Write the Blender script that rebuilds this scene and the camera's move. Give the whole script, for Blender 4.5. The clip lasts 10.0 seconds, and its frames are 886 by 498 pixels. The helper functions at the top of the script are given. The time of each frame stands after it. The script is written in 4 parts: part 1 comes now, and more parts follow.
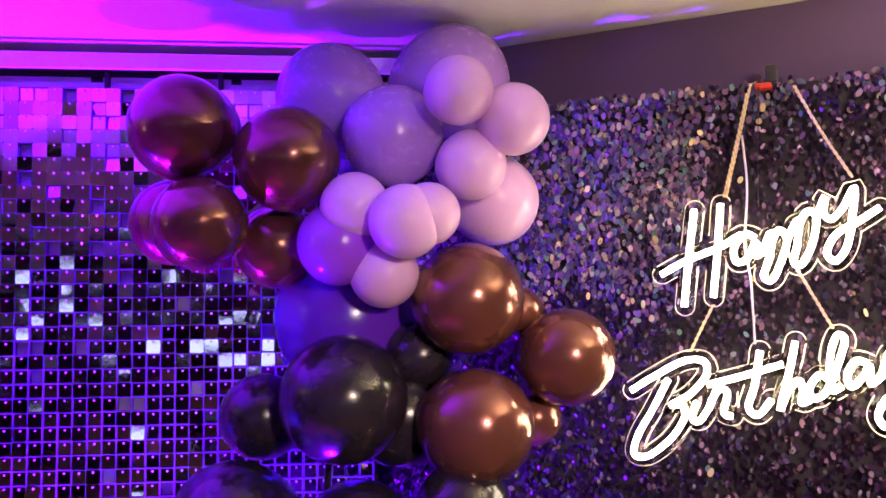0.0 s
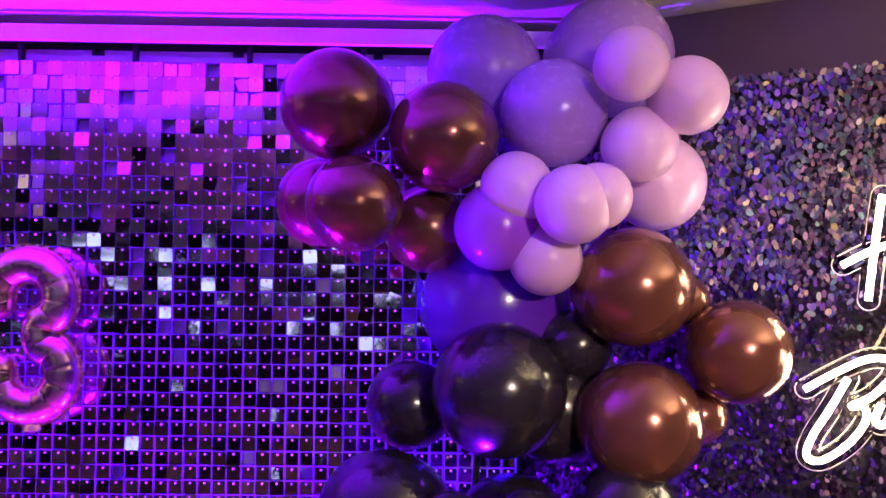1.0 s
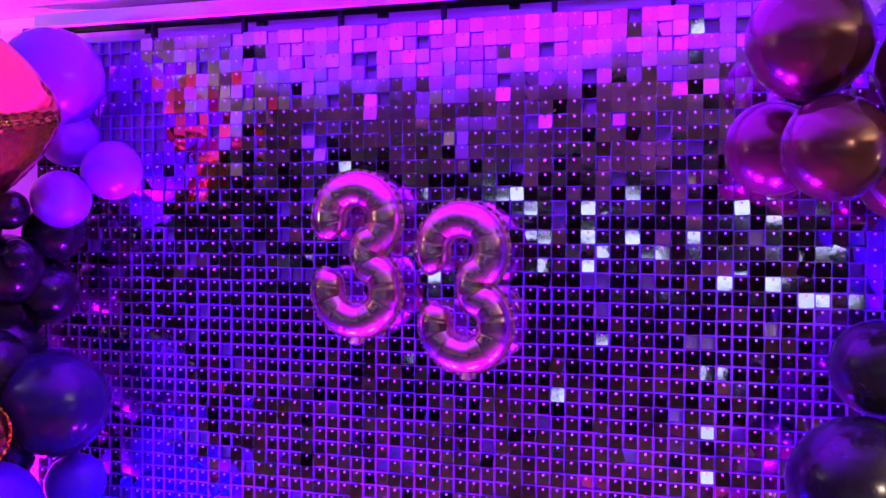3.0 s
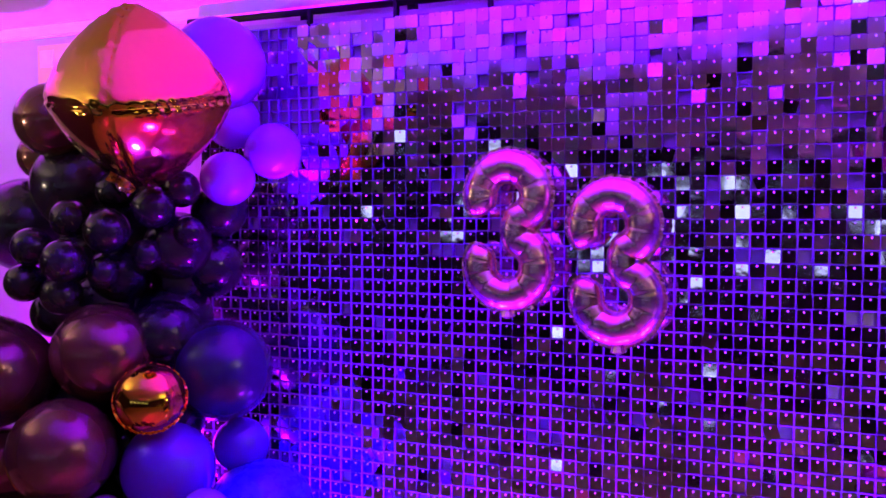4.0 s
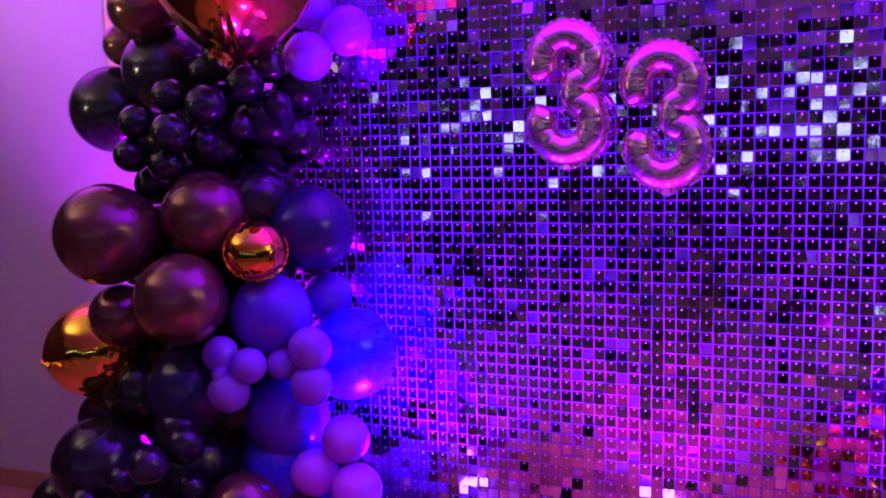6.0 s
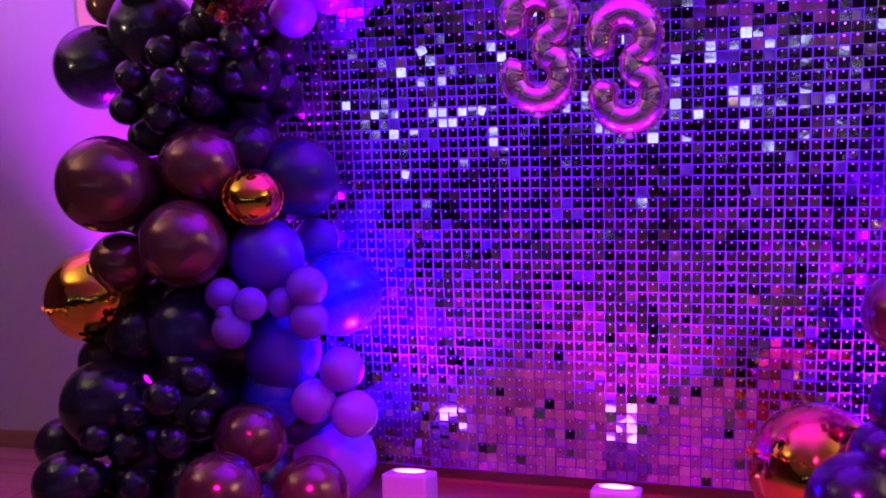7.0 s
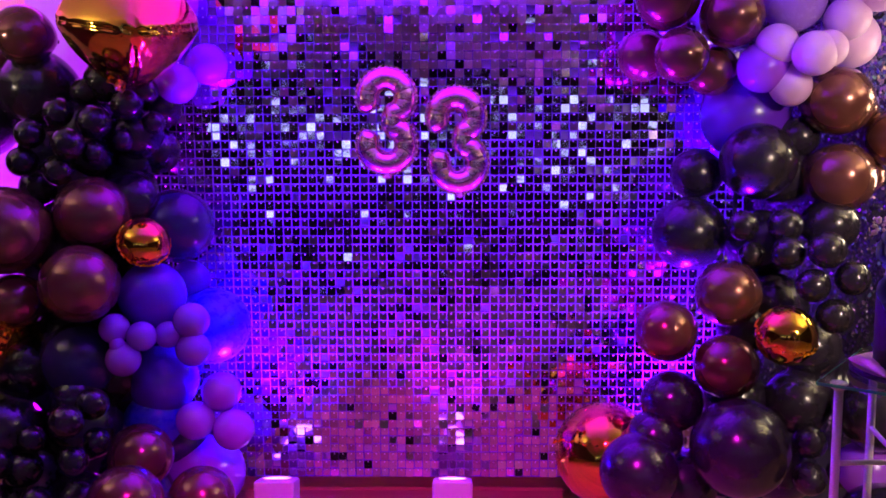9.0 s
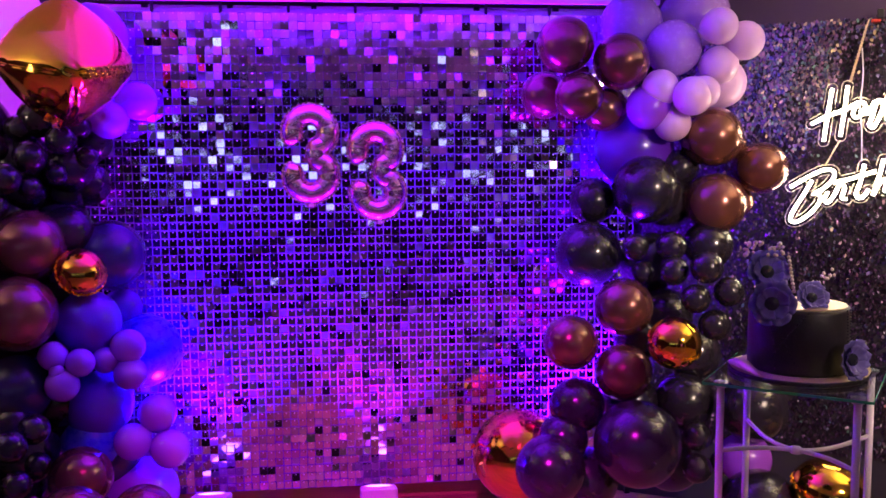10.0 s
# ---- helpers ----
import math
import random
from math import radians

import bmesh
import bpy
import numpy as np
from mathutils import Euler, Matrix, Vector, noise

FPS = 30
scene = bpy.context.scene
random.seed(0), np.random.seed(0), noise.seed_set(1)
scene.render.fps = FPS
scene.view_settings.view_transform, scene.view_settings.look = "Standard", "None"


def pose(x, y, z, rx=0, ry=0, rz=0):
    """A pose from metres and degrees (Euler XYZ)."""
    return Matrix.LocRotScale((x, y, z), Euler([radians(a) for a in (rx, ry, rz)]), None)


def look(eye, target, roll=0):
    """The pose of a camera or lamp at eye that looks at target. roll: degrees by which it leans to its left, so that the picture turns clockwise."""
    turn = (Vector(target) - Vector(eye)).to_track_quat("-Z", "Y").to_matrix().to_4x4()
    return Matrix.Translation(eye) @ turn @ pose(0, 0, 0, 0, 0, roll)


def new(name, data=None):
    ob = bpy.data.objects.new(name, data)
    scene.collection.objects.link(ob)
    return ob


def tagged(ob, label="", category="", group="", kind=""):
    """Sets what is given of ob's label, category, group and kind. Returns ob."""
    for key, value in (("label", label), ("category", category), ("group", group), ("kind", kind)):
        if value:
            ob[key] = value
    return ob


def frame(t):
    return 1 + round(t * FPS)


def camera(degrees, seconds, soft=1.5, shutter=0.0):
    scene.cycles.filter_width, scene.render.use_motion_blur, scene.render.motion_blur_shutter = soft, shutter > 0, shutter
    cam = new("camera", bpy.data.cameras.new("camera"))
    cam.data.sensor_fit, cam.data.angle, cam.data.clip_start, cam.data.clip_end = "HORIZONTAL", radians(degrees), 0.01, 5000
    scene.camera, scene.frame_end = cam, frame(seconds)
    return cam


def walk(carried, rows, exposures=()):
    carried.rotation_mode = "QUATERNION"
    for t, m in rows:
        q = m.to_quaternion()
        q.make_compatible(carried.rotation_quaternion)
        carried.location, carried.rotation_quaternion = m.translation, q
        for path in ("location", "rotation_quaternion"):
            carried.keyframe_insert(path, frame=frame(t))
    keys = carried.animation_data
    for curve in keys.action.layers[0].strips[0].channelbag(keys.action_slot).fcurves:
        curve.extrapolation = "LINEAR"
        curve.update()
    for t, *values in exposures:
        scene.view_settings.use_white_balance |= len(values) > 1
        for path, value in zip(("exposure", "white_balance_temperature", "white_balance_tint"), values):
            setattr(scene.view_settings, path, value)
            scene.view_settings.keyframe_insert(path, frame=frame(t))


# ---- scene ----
cam = camera(53.1, 10.0, soft=1.6)
PATH = [
    (0, (0.504, 0.558, 1.679), (0.710, 2.544, 1.800), -0.49),
    (0.5, (0.425, 0.597, 1.685), (0.551, 2.590, 1.797), 0.13),
    (1, (0.342, 0.667, 1.693), (0.369, 2.666, 1.768), 0.68),
    (1.5, (0.237, 0.717, 1.690), (0.140, 2.714, 1.727), 0.77),
    (2, (0.105, 0.716, 1.694), (-0.142, 2.701, 1.689), 0.65),
    (2.5, (0.004, 0.702, 1.685), (-0.399, 2.661, 1.662), 0.42),
    (3, (-0.052, 0.688, 1.691), (-0.612, 2.608, 1.653), 0.34),
    (4.5, (-0.155, 0.526, 1.626), (-0.998, 2.337, 1.527), 0.02),
    (5, (-0.138, 0.438, 1.571), (-0.992, 2.239, 1.415), -0.32),
    (5.5, (-0.181, 0.324, 1.541), (-0.990, 2.141, 1.334), -0.86),
    (7, (-0.417, -0.136, 1.432), (-0.954, 1.766, 1.126), -2.10),
    (7.5, (-0.442, -0.290, 1.425), (-0.858, 1.639, 1.102), -1.62),
    (8, (-0.532, -0.442, 1.440), (-0.805, 1.516, 1.138), -0.77),
    (8.5, (-0.603, -0.603, 1.490), (-0.752, 1.373, 1.218), -0.39),
    (9, (-0.619, -0.783, 1.540), (-0.652, 1.202, 1.304), -0.20),
    (9.5, (-0.644, -0.937, 1.600), (-0.556, 1.049, 1.382), -0.37),
    (10, (-0.757, -1.069, 1.605), (-0.541, 0.909, 1.403), -0.47),
]
walk(cam, [(t, look(eye, target, roll)) for t, eye, target, roll in PATH])

# ---- light ----
world = bpy.data.worlds.new("world")
scene.world = world
world.use_nodes = True
world.node_tree.nodes["Background"].inputs[0].default_value = (0.02, 0.015, 0.03, 1)
world.node_tree.nodes["Background"].inputs[1].default_value = 0.15


def spot(name, at, to, power, colour, size=1.2, blend=0.6, radius=0.05):
    data = bpy.data.lights.new(name, "SPOT")
    data.energy, data.color, data.spot_size, data.spot_blend, data.shadow_soft_size = power, colour, size, blend, radius
    ob = new(name, data)
    ob.matrix_world = look(at, to)
    return ob


def area(name, at, to, power, colour, w, h):
    data = bpy.data.lights.new(name, "AREA")
    data.energy, data.color, data.shape, data.size, data.size_y = power, colour, "RECTANGLE", w, h
    ob = new(name, data)
    ob.matrix_world = look(at, to)
    return ob


# LED uplighters on the floor in front of the shimmer wall
UPLIGHTS = ((-1.342, 2.615), (-0.641, 2.615), (0.24, 2.68), (-2.22, 2.83))
UPLIGHT_COLOURS = ((0.09, 0.001, 1.0), (0.28, 0.001, 1.0), (0.16, 0.001, 1.0), (0.45, 0.001, 1.0))
for (x, y), flood, beam, colour in zip(UPLIGHTS, (900, 360, 980, 1050), (60, 60, 30, 20), UPLIGHT_COLOURS):
    # each head throws a wide wash and a tight beam from its centre
    spot("uplight_lamp", (x, y + 0.04, 0.226), (x, y + 0.26, 2.2), flood, colour, 1.75, 0.8, 0.05)
    spot("uplight_beam", (x, y + 0.05, 0.226), (x, y + 0.25, 0.90), beam, colour, 0.36, 0.8, 0.03)
# party spot and dim warm ceiling lamp behind the visitor
spot("party_lamp", (-0.9, -2.2, 2.2), (-0.7, 2.9, 1.2), 27, (1.0, 0.015, 0.7), 1.3, 0.8, 0.025)
# unseen lamp, added without a fixture, for the magenta wash on the floor
spot("magenta_floor_lamp", (-0.7, 0.1, 2.28), (-0.6, 2.05, 0), 290, (1.0, 0.01, 0.92), 0.95, 0.8, 0.05)
# second party lamp is unseen, added to brighten the rear ceiling that tiles mirror
spot("party_lamp", (0.9, -3.3, 1.42), (0.3, -2.75, 2.36), 240, (0.85, 0.03, 1.0), 1.5, 0.9, 0.03)
area("ceiling_lamp_light", (1.1, -1.6, 2.28), (1.1, -1.6, 0), 0.8, (1.0, 0.74, 0.52), 0.5, 0.5)
# added warm fill for the sequin panel, the cake and the garland beside them
spot("panel_fill_light", (1.5, -0.86, 2.22), (1.5, 2.3, 1.2), 385, (1.0, 0.72, 0.58), 0.95, 0.9, 0.06)
# unseen standing lamps, added to warm the ceiling and fill from there
spot("warm_ceiling_fill", (-3.4, 1.2, 1.72), (-3.2, 1.6, 2.4), 48, (1.0, 0.78, 0.58), 2.6, 0.8, 0.08)
spot("warm_ceiling_fill", (2.1, 1.35, 1.72), (2.0, 1.45, 2.4), 170, (1.0, 0.78, 0.42), 2.3, 0.8, 0.08)


# ---- materials ----
def mat(name):
    m = bpy.data.materials.new(name)
    m.use_nodes = True
    return m, m.node_tree.nodes, m.node_tree.links, m.node_tree.nodes["Principled BSDF"]


def plain(name, colour, rough=0.5, metal=0.0, vary=0.12, scale=12.0, bump=0.0, bump_scale=200.0, coat=0.0, per_object=0.0, stretch=(1, 1, 1)):
    """A surface with two scales of variation in its colour and roughness, and a fine relief."""
    m, n, l, b = mat(name)
    b.inputs["Metallic"].default_value = metal
    b.inputs["Coat Weight"].default_value = coat
    tc = n.new("ShaderNodeTexCoord")
    mp = n.new("ShaderNodeMapping")
    mp.inputs["Scale"].default_value = stretch
    l.new(tc.outputs["Object"], mp.inputs["Vector"])
    big, fine = n.new("ShaderNodeTexNoise"), n.new("ShaderNodeTexNoise")
    big.inputs["Scale"].default_value, fine.inputs["Scale"].default_value = scale, scale * 9
    big.inputs["Detail"].default_value = 4
    l.new(mp.outputs[0], big.inputs["Vector"])
    l.new(mp.outputs[0], fine.inputs["Vector"])
    add = n.new("ShaderNodeMath")
    add.operation = "MULTIPLY_ADD"
    add.inputs[1].default_value = 0.45
    l.new(fine.outputs["Fac"], add.inputs[0])
    l.new(big.outputs["Fac"], add.inputs[2])
    ramp = n.new("ShaderNodeMapRange")
    ramp.inputs["From Min"].default_value, ramp.inputs["From Max"].default_value = 0.4, 1.05
    ramp.inputs["To Min"].default_value, ramp.inputs["To Max"].default_value = 1 - vary, 1 + vary
    l.new(add.outputs[0], ramp.inputs["Value"])
    mul = n.new("ShaderNodeVectorMath")
    mul.operation = "SCALE"
    mul.inputs[0].default_value = colour
    l.new(ramp.outputs[0], mul.inputs["Scale"])
    last = mul.outputs[0]
    if per_object:
        info = n.new("ShaderNodeObjectInfo")
        r2 = n.new("ShaderNodeMapRange")
        r2.inputs["To Min"].default_value, r2.inputs["To Max"].default_value = 1 - per_object, 1 + per_object
        l.new(info.outputs["Random"], r2.inputs["Value"])
        m2 = n.new("ShaderNodeVectorMath")
        m2.operation = "SCALE"
        l.new(last, m2.inputs[0])
        l.new(r2.outputs[0], m2.inputs["Scale"])
        last = m2.outputs[0]
    l.new(last, b.inputs["Base Color"])
    rr = n.new("ShaderNodeMapRange")
    rr.inputs["From Min"].default_value, rr.inputs["From Max"].default_value = 0.4, 1.05
    rr.inputs["To Min"].default_value, rr.inputs["To Max"].default_value = rough * 0.85, rough * 1.15
    l.new(add.outputs[0], rr.inputs["Value"])
    l.new(rr.outputs[0], b.inputs["Roughness"])
    if bump:
        bn, bp = n.new("ShaderNodeTexNoise"), n.new("ShaderNodeBump")
        bn.inputs["Scale"].default_value = bump_scale
        bn.inputs["Detail"].default_value = 3
        bp.inputs["Strength"].default_value, bp.inputs["Distance"].default_value = bump, 0.004
        l.new(mp.outputs[0], bn.inputs["Vector"])
        l.new(bn.outputs["Fac"], bp.inputs["Height"])
        l.new(bp.outputs[0], b.inputs["Normal"])
    return m


def glow(name, colour, strength):
    m, n, l, b = mat(name)
    b.inputs["Base Color"].default_value = (*colour, 1)
    b.inputs["Emission Color"].default_value = (*colour, 1)
    b.inputs["Emission Strength"].default_value = strength
    return m


M_WALL = plain("wall_paint", (0.62, 0.58, 0.60), 0.7, vary=0.05, scale=3, bump=0.15, bump_scale=300)
M_DARKWALL = plain("dark_wall_paint", (0.075, 0.042, 0.11), 0.75, vary=0.08, scale=3, bump=0.15, bump_scale=300)
# dimness and magenta light of the unseen rear are put into this wall colour
M_FARWALL = plain("dim_room_plum", (0.055, 0.016, 0.036), 0.7, vary=0.15, scale=1.2)
M_CEIL = plain("ceiling_paint", (0.78, 0.76, 0.72), 0.75, vary=0.04, scale=2, bump=0.12, bump_scale=250)
M_WOOD = plain("laminate", (0.42, 0.24, 0.13), 0.32, vary=0.25, scale=3, bump=0.05, bump_scale=120, per_object=0.12, stretch=(0.35, 4, 1))
M_TRIMWOOD = plain("skirting_wood", (0.45, 0.25, 0.12), 0.4, vary=0.2, scale=4, stretch=(0.3, 4, 4))
M_BLACKMETAL = plain("black_metal", (0.015, 0.015, 0.018), 0.45, 0.6)
M_BACKING = plain("backing_board", (0.46, 0.44, 0.50), 0.45, vary=0.08, scale=8)
# clear plastic; the violet of the uplighters is put into its colour
M_LATTICE = plain("violet_tinted_lattice", (0.27, 0.11, 0.48), 0.25, vary=0.05, scale=20)
M_STUD = plain("clear_stud", (0.85, 0.85, 0.9), 0.12, vary=0.03, scale=30)
# mostly lilac balloons, with the violet of the uplighters put into the latex colour
M_VIOLET_LIT = plain("violet_lit_latex", (0.36, 0.075, 0.74), 0.24, vary=0.01, scale=3, coat=0.4, per_object=0.06)
M_LILAC = plain("lilac_latex", (0.74, 0.46, 0.84), 0.30, vary=0.02, scale=5, coat=0.15, per_object=0.06)
M_MAUVE = plain("mauve_latex", (0.40, 0.21, 0.70), 0.26, vary=0.02, scale=5, coat=0.3, per_object=0.06)
M_BLACK = plain("black_latex", (0.020, 0.015, 0.026), 0.21, vary=0.2, scale=6, coat=0.3)
M_CHOC = plain("chocolate_pearl_latex", (0.22, 0.080, 0.062), 0.215, 0.6, vary=0.03, scale=2, coat=0.6, per_object=0.08)
M_PURPLE = plain("purple_latex", (0.13, 0.018, 0.60), 0.24, vary=0.01, scale=3, coat=0.4, per_object=0.08)
M_BLUE = plain("royal_blue_latex", (0.04, 0.02, 0.75), 0.28, vary=0.02, scale=5, coat=0.2)
M_NAVY = plain("navy_latex", (0.028, 0.020, 0.10), 0.22, vary=0.1, scale=5, coat=0.3)
M_GOLD = plain("gold_foil", (0.98, 0.57, 0.07), 0.10, 1.0, vary=0.05, scale=6, bump=0.16, bump_scale=16)
M_ROSE = plain("rose_gold_foil", (0.98, 0.64, 0.52), 0.25, 1.0, vary=0.05, scale=8, bump=0.18, bump_scale=24)
M_SILVER = plain("silver_foil", (0.85, 0.85, 0.88), 0.12, 1.0, bump=0.4, bump_scale=40)
M_WHITEBOX = plain("white_plastic", (0.75, 0.73, 0.75), 0.35, vary=0.05, scale=10)
M_DARKPLASTIC = plain("dark_plastic", (0.02, 0.02, 0.025), 0.3)
M_NEON = glow("neon_tube", (1.0, 0.84, 0.56), 23.0)
M_RIM = plain("acrylic_edge_glow", (0.80, 0.72, 0.58), 0.35, vary=0.1, scale=60)
M_ROPE = plain("cream_cord", (0.80, 0.66, 0.40), 0.8, bump=0.6, bump_scale=500)
M_PANELCLOTH = plain("dark_cloth", (0.018, 0.014, 0.024), 0.8, vary=0.3, scale=20)
M_CAKE = plain("black_icing", (0.014, 0.013, 0.020), 0.45, vary=0.15, scale=12, bump=0.15, bump_scale=90)
M_CAKETOP = plain("gold_card", (0.72, 0.58, 0.33), 0.35, 0.3)
M_PETAL = plain("indigo_sugar_petal", (0.15, 0.12, 0.44), 0.5, vary=0.25, scale=25)
M_PEARL = plain("cream_pearl", (0.75, 0.68, 0.5), 0.25)
M_BEAD = plain("black_bead", (0.03, 0.03, 0.05), 0.15)
M_TUBE = plain("white_painted_tube", (0.78, 0.70, 0.76), 0.35, vary=0.05, scale=15)
M_PAPER = plain("cream_paper", (0.90, 0.74, 0.36), 0.7, vary=0.05, scale=4)
M_LABEL = plain("white_label", (0.8, 0.8, 0.8), 0.6)
M_RED = plain("red_plastic", (0.6, 0.05, 0.03), 0.4)
M_LENS = glow("led_lens", (0.85, 0.35, 1.0), 3.0)
M_GREENGLOW = glow("display", (0.1, 0.7, 0.6), 1.5)
M_WINDOW = glow("window_daylight", (0.58, 0.72, 1.0), 2.2)


def mirror_tile():
    m, n, l, b = mat("mirror_sequin")
    b.inputs["Metallic"].default_value = 1.0
    geo = n.new("ShaderNodeNewGeometry")
    info = n.new("ShaderNodeObjectInfo")
    add = n.new("ShaderNodeMath")
    l.new(geo.outputs["Random Per Island"], add.inputs[0])
    l.new(info.outputs["Random"], add.inputs[1])
    fr = n.new("ShaderNodeMath")
    fr.operation = "FRACT"
    l.new(add.outputs[0], fr.inputs[0])
    cr = n.new("ShaderNodeValToRGB")
    cr.color_ramp.elements[0].color, cr.color_ramp.elements[1].color = (0.42, 0.36, 0.48, 1), (0.84, 0.76, 0.90, 1)
    l.new(fr.outputs[0], cr.inputs[0])
    l.new(cr.outputs[0], b.inputs["Base Color"])
    rr = n.new("ShaderNodeMapRange")
    rr.inputs["To Min"].default_value, rr.inputs["To Max"].default_value = 0.025, 0.09
    l.new(fr.outputs[0], rr.inputs["Value"])
    l.new(rr.outputs[0], b.inputs["Roughness"])
    tc, ns, bp = n.new("ShaderNodeTexCoord"), n.new("ShaderNodeTexNoise"), n.new("ShaderNodeBump")
    ns.inputs["Scale"].default_value = 22
    bp.inputs["Strength"].default_value, bp.inputs["Distance"].default_value = 0.10, 0.002
    l.new(tc.outputs["Object"], ns.inputs["Vector"])
    l.new(ns.outputs["Fac"], bp.inputs["Height"])
    l.new(bp.outputs[0], b.inputs["Normal"])
    return m


def sequin(name, stops, metal, rough):
    m, n, l, b = mat(name)
    geo, cr = n.new("ShaderNodeNewGeometry"), n.new("ShaderNodeValToRGB")
    l.new(geo.outputs["Random Per Island"], cr.inputs[0])
    e = cr.color_ramp.elements
    e[0].color, e[1].color = (*stops[0], 1), (*stops[-1], 1)
    for i, c in enumerate(stops[1:-1], 1):
        e.new(i / (len(stops) - 1)).color = (*c, 1)
    l.new(cr.outputs[0], b.inputs["Base Color"])
    b.inputs["Metallic"].default_value = metal
    b.inputs["Roughness"].default_value = rough
    return m


def glass(name, colour, rough=0.02):
    m, n, l, b = mat(name)
    b.inputs["Base Color"].default_value = (*colour, 1)
    b.inputs["Roughness"].default_value = rough
    b.inputs["Transmission Weight"].default_value = 1.0
    b.inputs["IOR"].default_value = 1.45
    return m


M_TILE = mirror_tile()
M_SEQUIN = sequin("iridescent_sequin", ((0.02, 0.015, 0.05), (0.06, 0.045, 0.16), (0.24, 0.12, 0.27), (0.03, 0.025, 0.07), (0.08, 0.10, 0.24), (0.12, 0.23, 0.21), (0.36, 0.19, 0.29), (0.05, 0.04, 0.12), (0.17, 0.13, 0.29), (0.52, 0.41, 0.20)), 0.3, 0.42)
M_DARKSEQUIN = sequin("dark_sequin", ((0.010, 0.008, 0.016), (0.02, 0.012, 0.045), (0.05, 0.02, 0.04), (0.012, 0.012, 0.03), (0.10, 0.045, 0.12), (0.014, 0.010, 0.02)), 0.6, 0.34)
M_GLASS = glass("green_tinted_glass", (0.80, 0.95, 0.88))
M_ACRYLIC = glass("clear_acrylic", (0.97, 0.95, 0.92), 0.02)
M_EDGE = plain("green_glass_edge", (0.06, 0.45, 0.22), 0.15)


# ---- mesh helpers ----
def obj(name, bm, material, smooth=False):
    me = bpy.data.meshes.new(name)
    bm.to_mesh(me)
    bm.free()
    me.materials.append(material)
    if smooth:
        me.polygons.foreach_set("use_smooth", [True] * len(me.polygons))
    return new(name, me)


def part(name, bm, material, parent, label="", smooth=False):
    ob = obj(name, bm, material, smooth)
    ob.parent = parent
    if label:
        tagged(ob, label)
    return ob


def holder(name, at=(0, 0, 0), turn=(0, 0, 0)):
    ob = new(name)
    ob.matrix_basis = pose(*at, *turn)
    return ob


def box(x0, y0, z0, x1, y1, z1, bevel=0.0):
    bm = bmesh.new()
    bmesh.ops.create_cube(bm, size=1)
    bmesh.ops.scale(bm, vec=(x1 - x0, y1 - y0, z1 - z0), verts=bm.verts)
    bmesh.ops.translate(bm, vec=((x0 + x1) / 2, (y0 + y1) / 2, (z0 + z1) / 2), verts=bm.verts)
    if bevel:
        bmesh.ops.bevel(bm, geom=bm.edges[:], offset=bevel, segments=2, affect="EDGES", profile=0.5)
    return bm


def tube(points, radius, sides=8, closed=False):
    """A round tube through the points."""
    bm = bmesh.new()
    pts = [Vector(p) for p in points]
    rings, n = [], len(pts)
    side = None
    for i, p in enumerate(pts):
        a = pts[(i - 1) % n] if closed or i else p
        b = pts[(i + 1) % n] if closed or i < n - 1 else p
        d = (b - a).normalized()
        if side is None:
            side = d.orthogonal().normalized()
        side = (side - d * side.dot(d)).normalized()
        up = d.cross(side)
        rings.append([bm.verts.new(p + radius * (math.cos(k * math.tau / sides) * side + math.sin(k * math.tau / sides) * up)) for k in range(sides)])
    for i in range(n if closed else n - 1):
        r0, r1 = rings[i], rings[(i + 1) % n]
        for k in range(sides):
            bm.faces.new((r0[k], r0[(k + 1) % sides], r1[(k + 1) % sides], r1[k]))
    if not closed:
        bm.faces.new(rings[0][::-1])
        bm.faces.new(rings[-1])
    bmesh.ops.recalc_face_normals(bm, faces=bm.faces)
    return bm


def smooth_line(ctrl, steps=10, closed=False):
    """A Catmull-Rom line through the control points."""
    p = [Vector(c) for c in ctrl]
    n, out = len(p), []
    for i in range(n if closed else n - 1):
        p1, p2 = p[i], p[(i + 1) % n]
        p0 = p[i - 1] if closed or i else p1
        p3 = p[(i + 2) % n] if closed or i + 2 < n else p2
        for s in range(steps):
            t = s / steps
            out.append(0.5 * (2 * p1 + (p2 - p0) * t + (2 * p0 - 5 * p1 + 4 * p2 - p3) * t * t + (3 * p1 - p0 - 3 * p2 + p3) * t ** 3))
    if not closed:
        out.append(p[-1])
    return out


def lathe(profile, sides=32):
    """A body of revolution round z from (radius, height) pairs."""
    bm = bmesh.new()
    rings = [[bm.verts.new((r * math.cos(k * math.tau / sides), r * math.sin(k * math.tau / sides), z)) for k in range(sides)] for r, z in profile]
    for a, b in zip(rings, rings[1:]):
        for k in range(sides):
            bm.faces.new((a[k], a[(k + 1) % sides], b[(k + 1) % sides], b[k]))
    bm.faces.new(rings[0][::-1])
    bm.faces.new(rings[-1])
    return bm


# ---- the room ----
CEIL, BACK, LEFT, RIGHT, REAR = 2.36, 3.04, -4.6, 3.4, -4.6

floor = tagged(new("floor"), "warm wood laminate floor under magenta light", "floor", kind="structure")
part("subfloor", box(LEFT, REAR, -0.10, RIGHT, BACK + 0.1, -0.008), M_TRIMWOOD, floor)
tagged(obj("wall_north", box(LEFT - 0.1, BACK, 0, RIGHT + 0.1, BACK + 0.12, CEIL), M_WALL), "plain painted wall behind the shimmer wall", "wall", kind="structure")
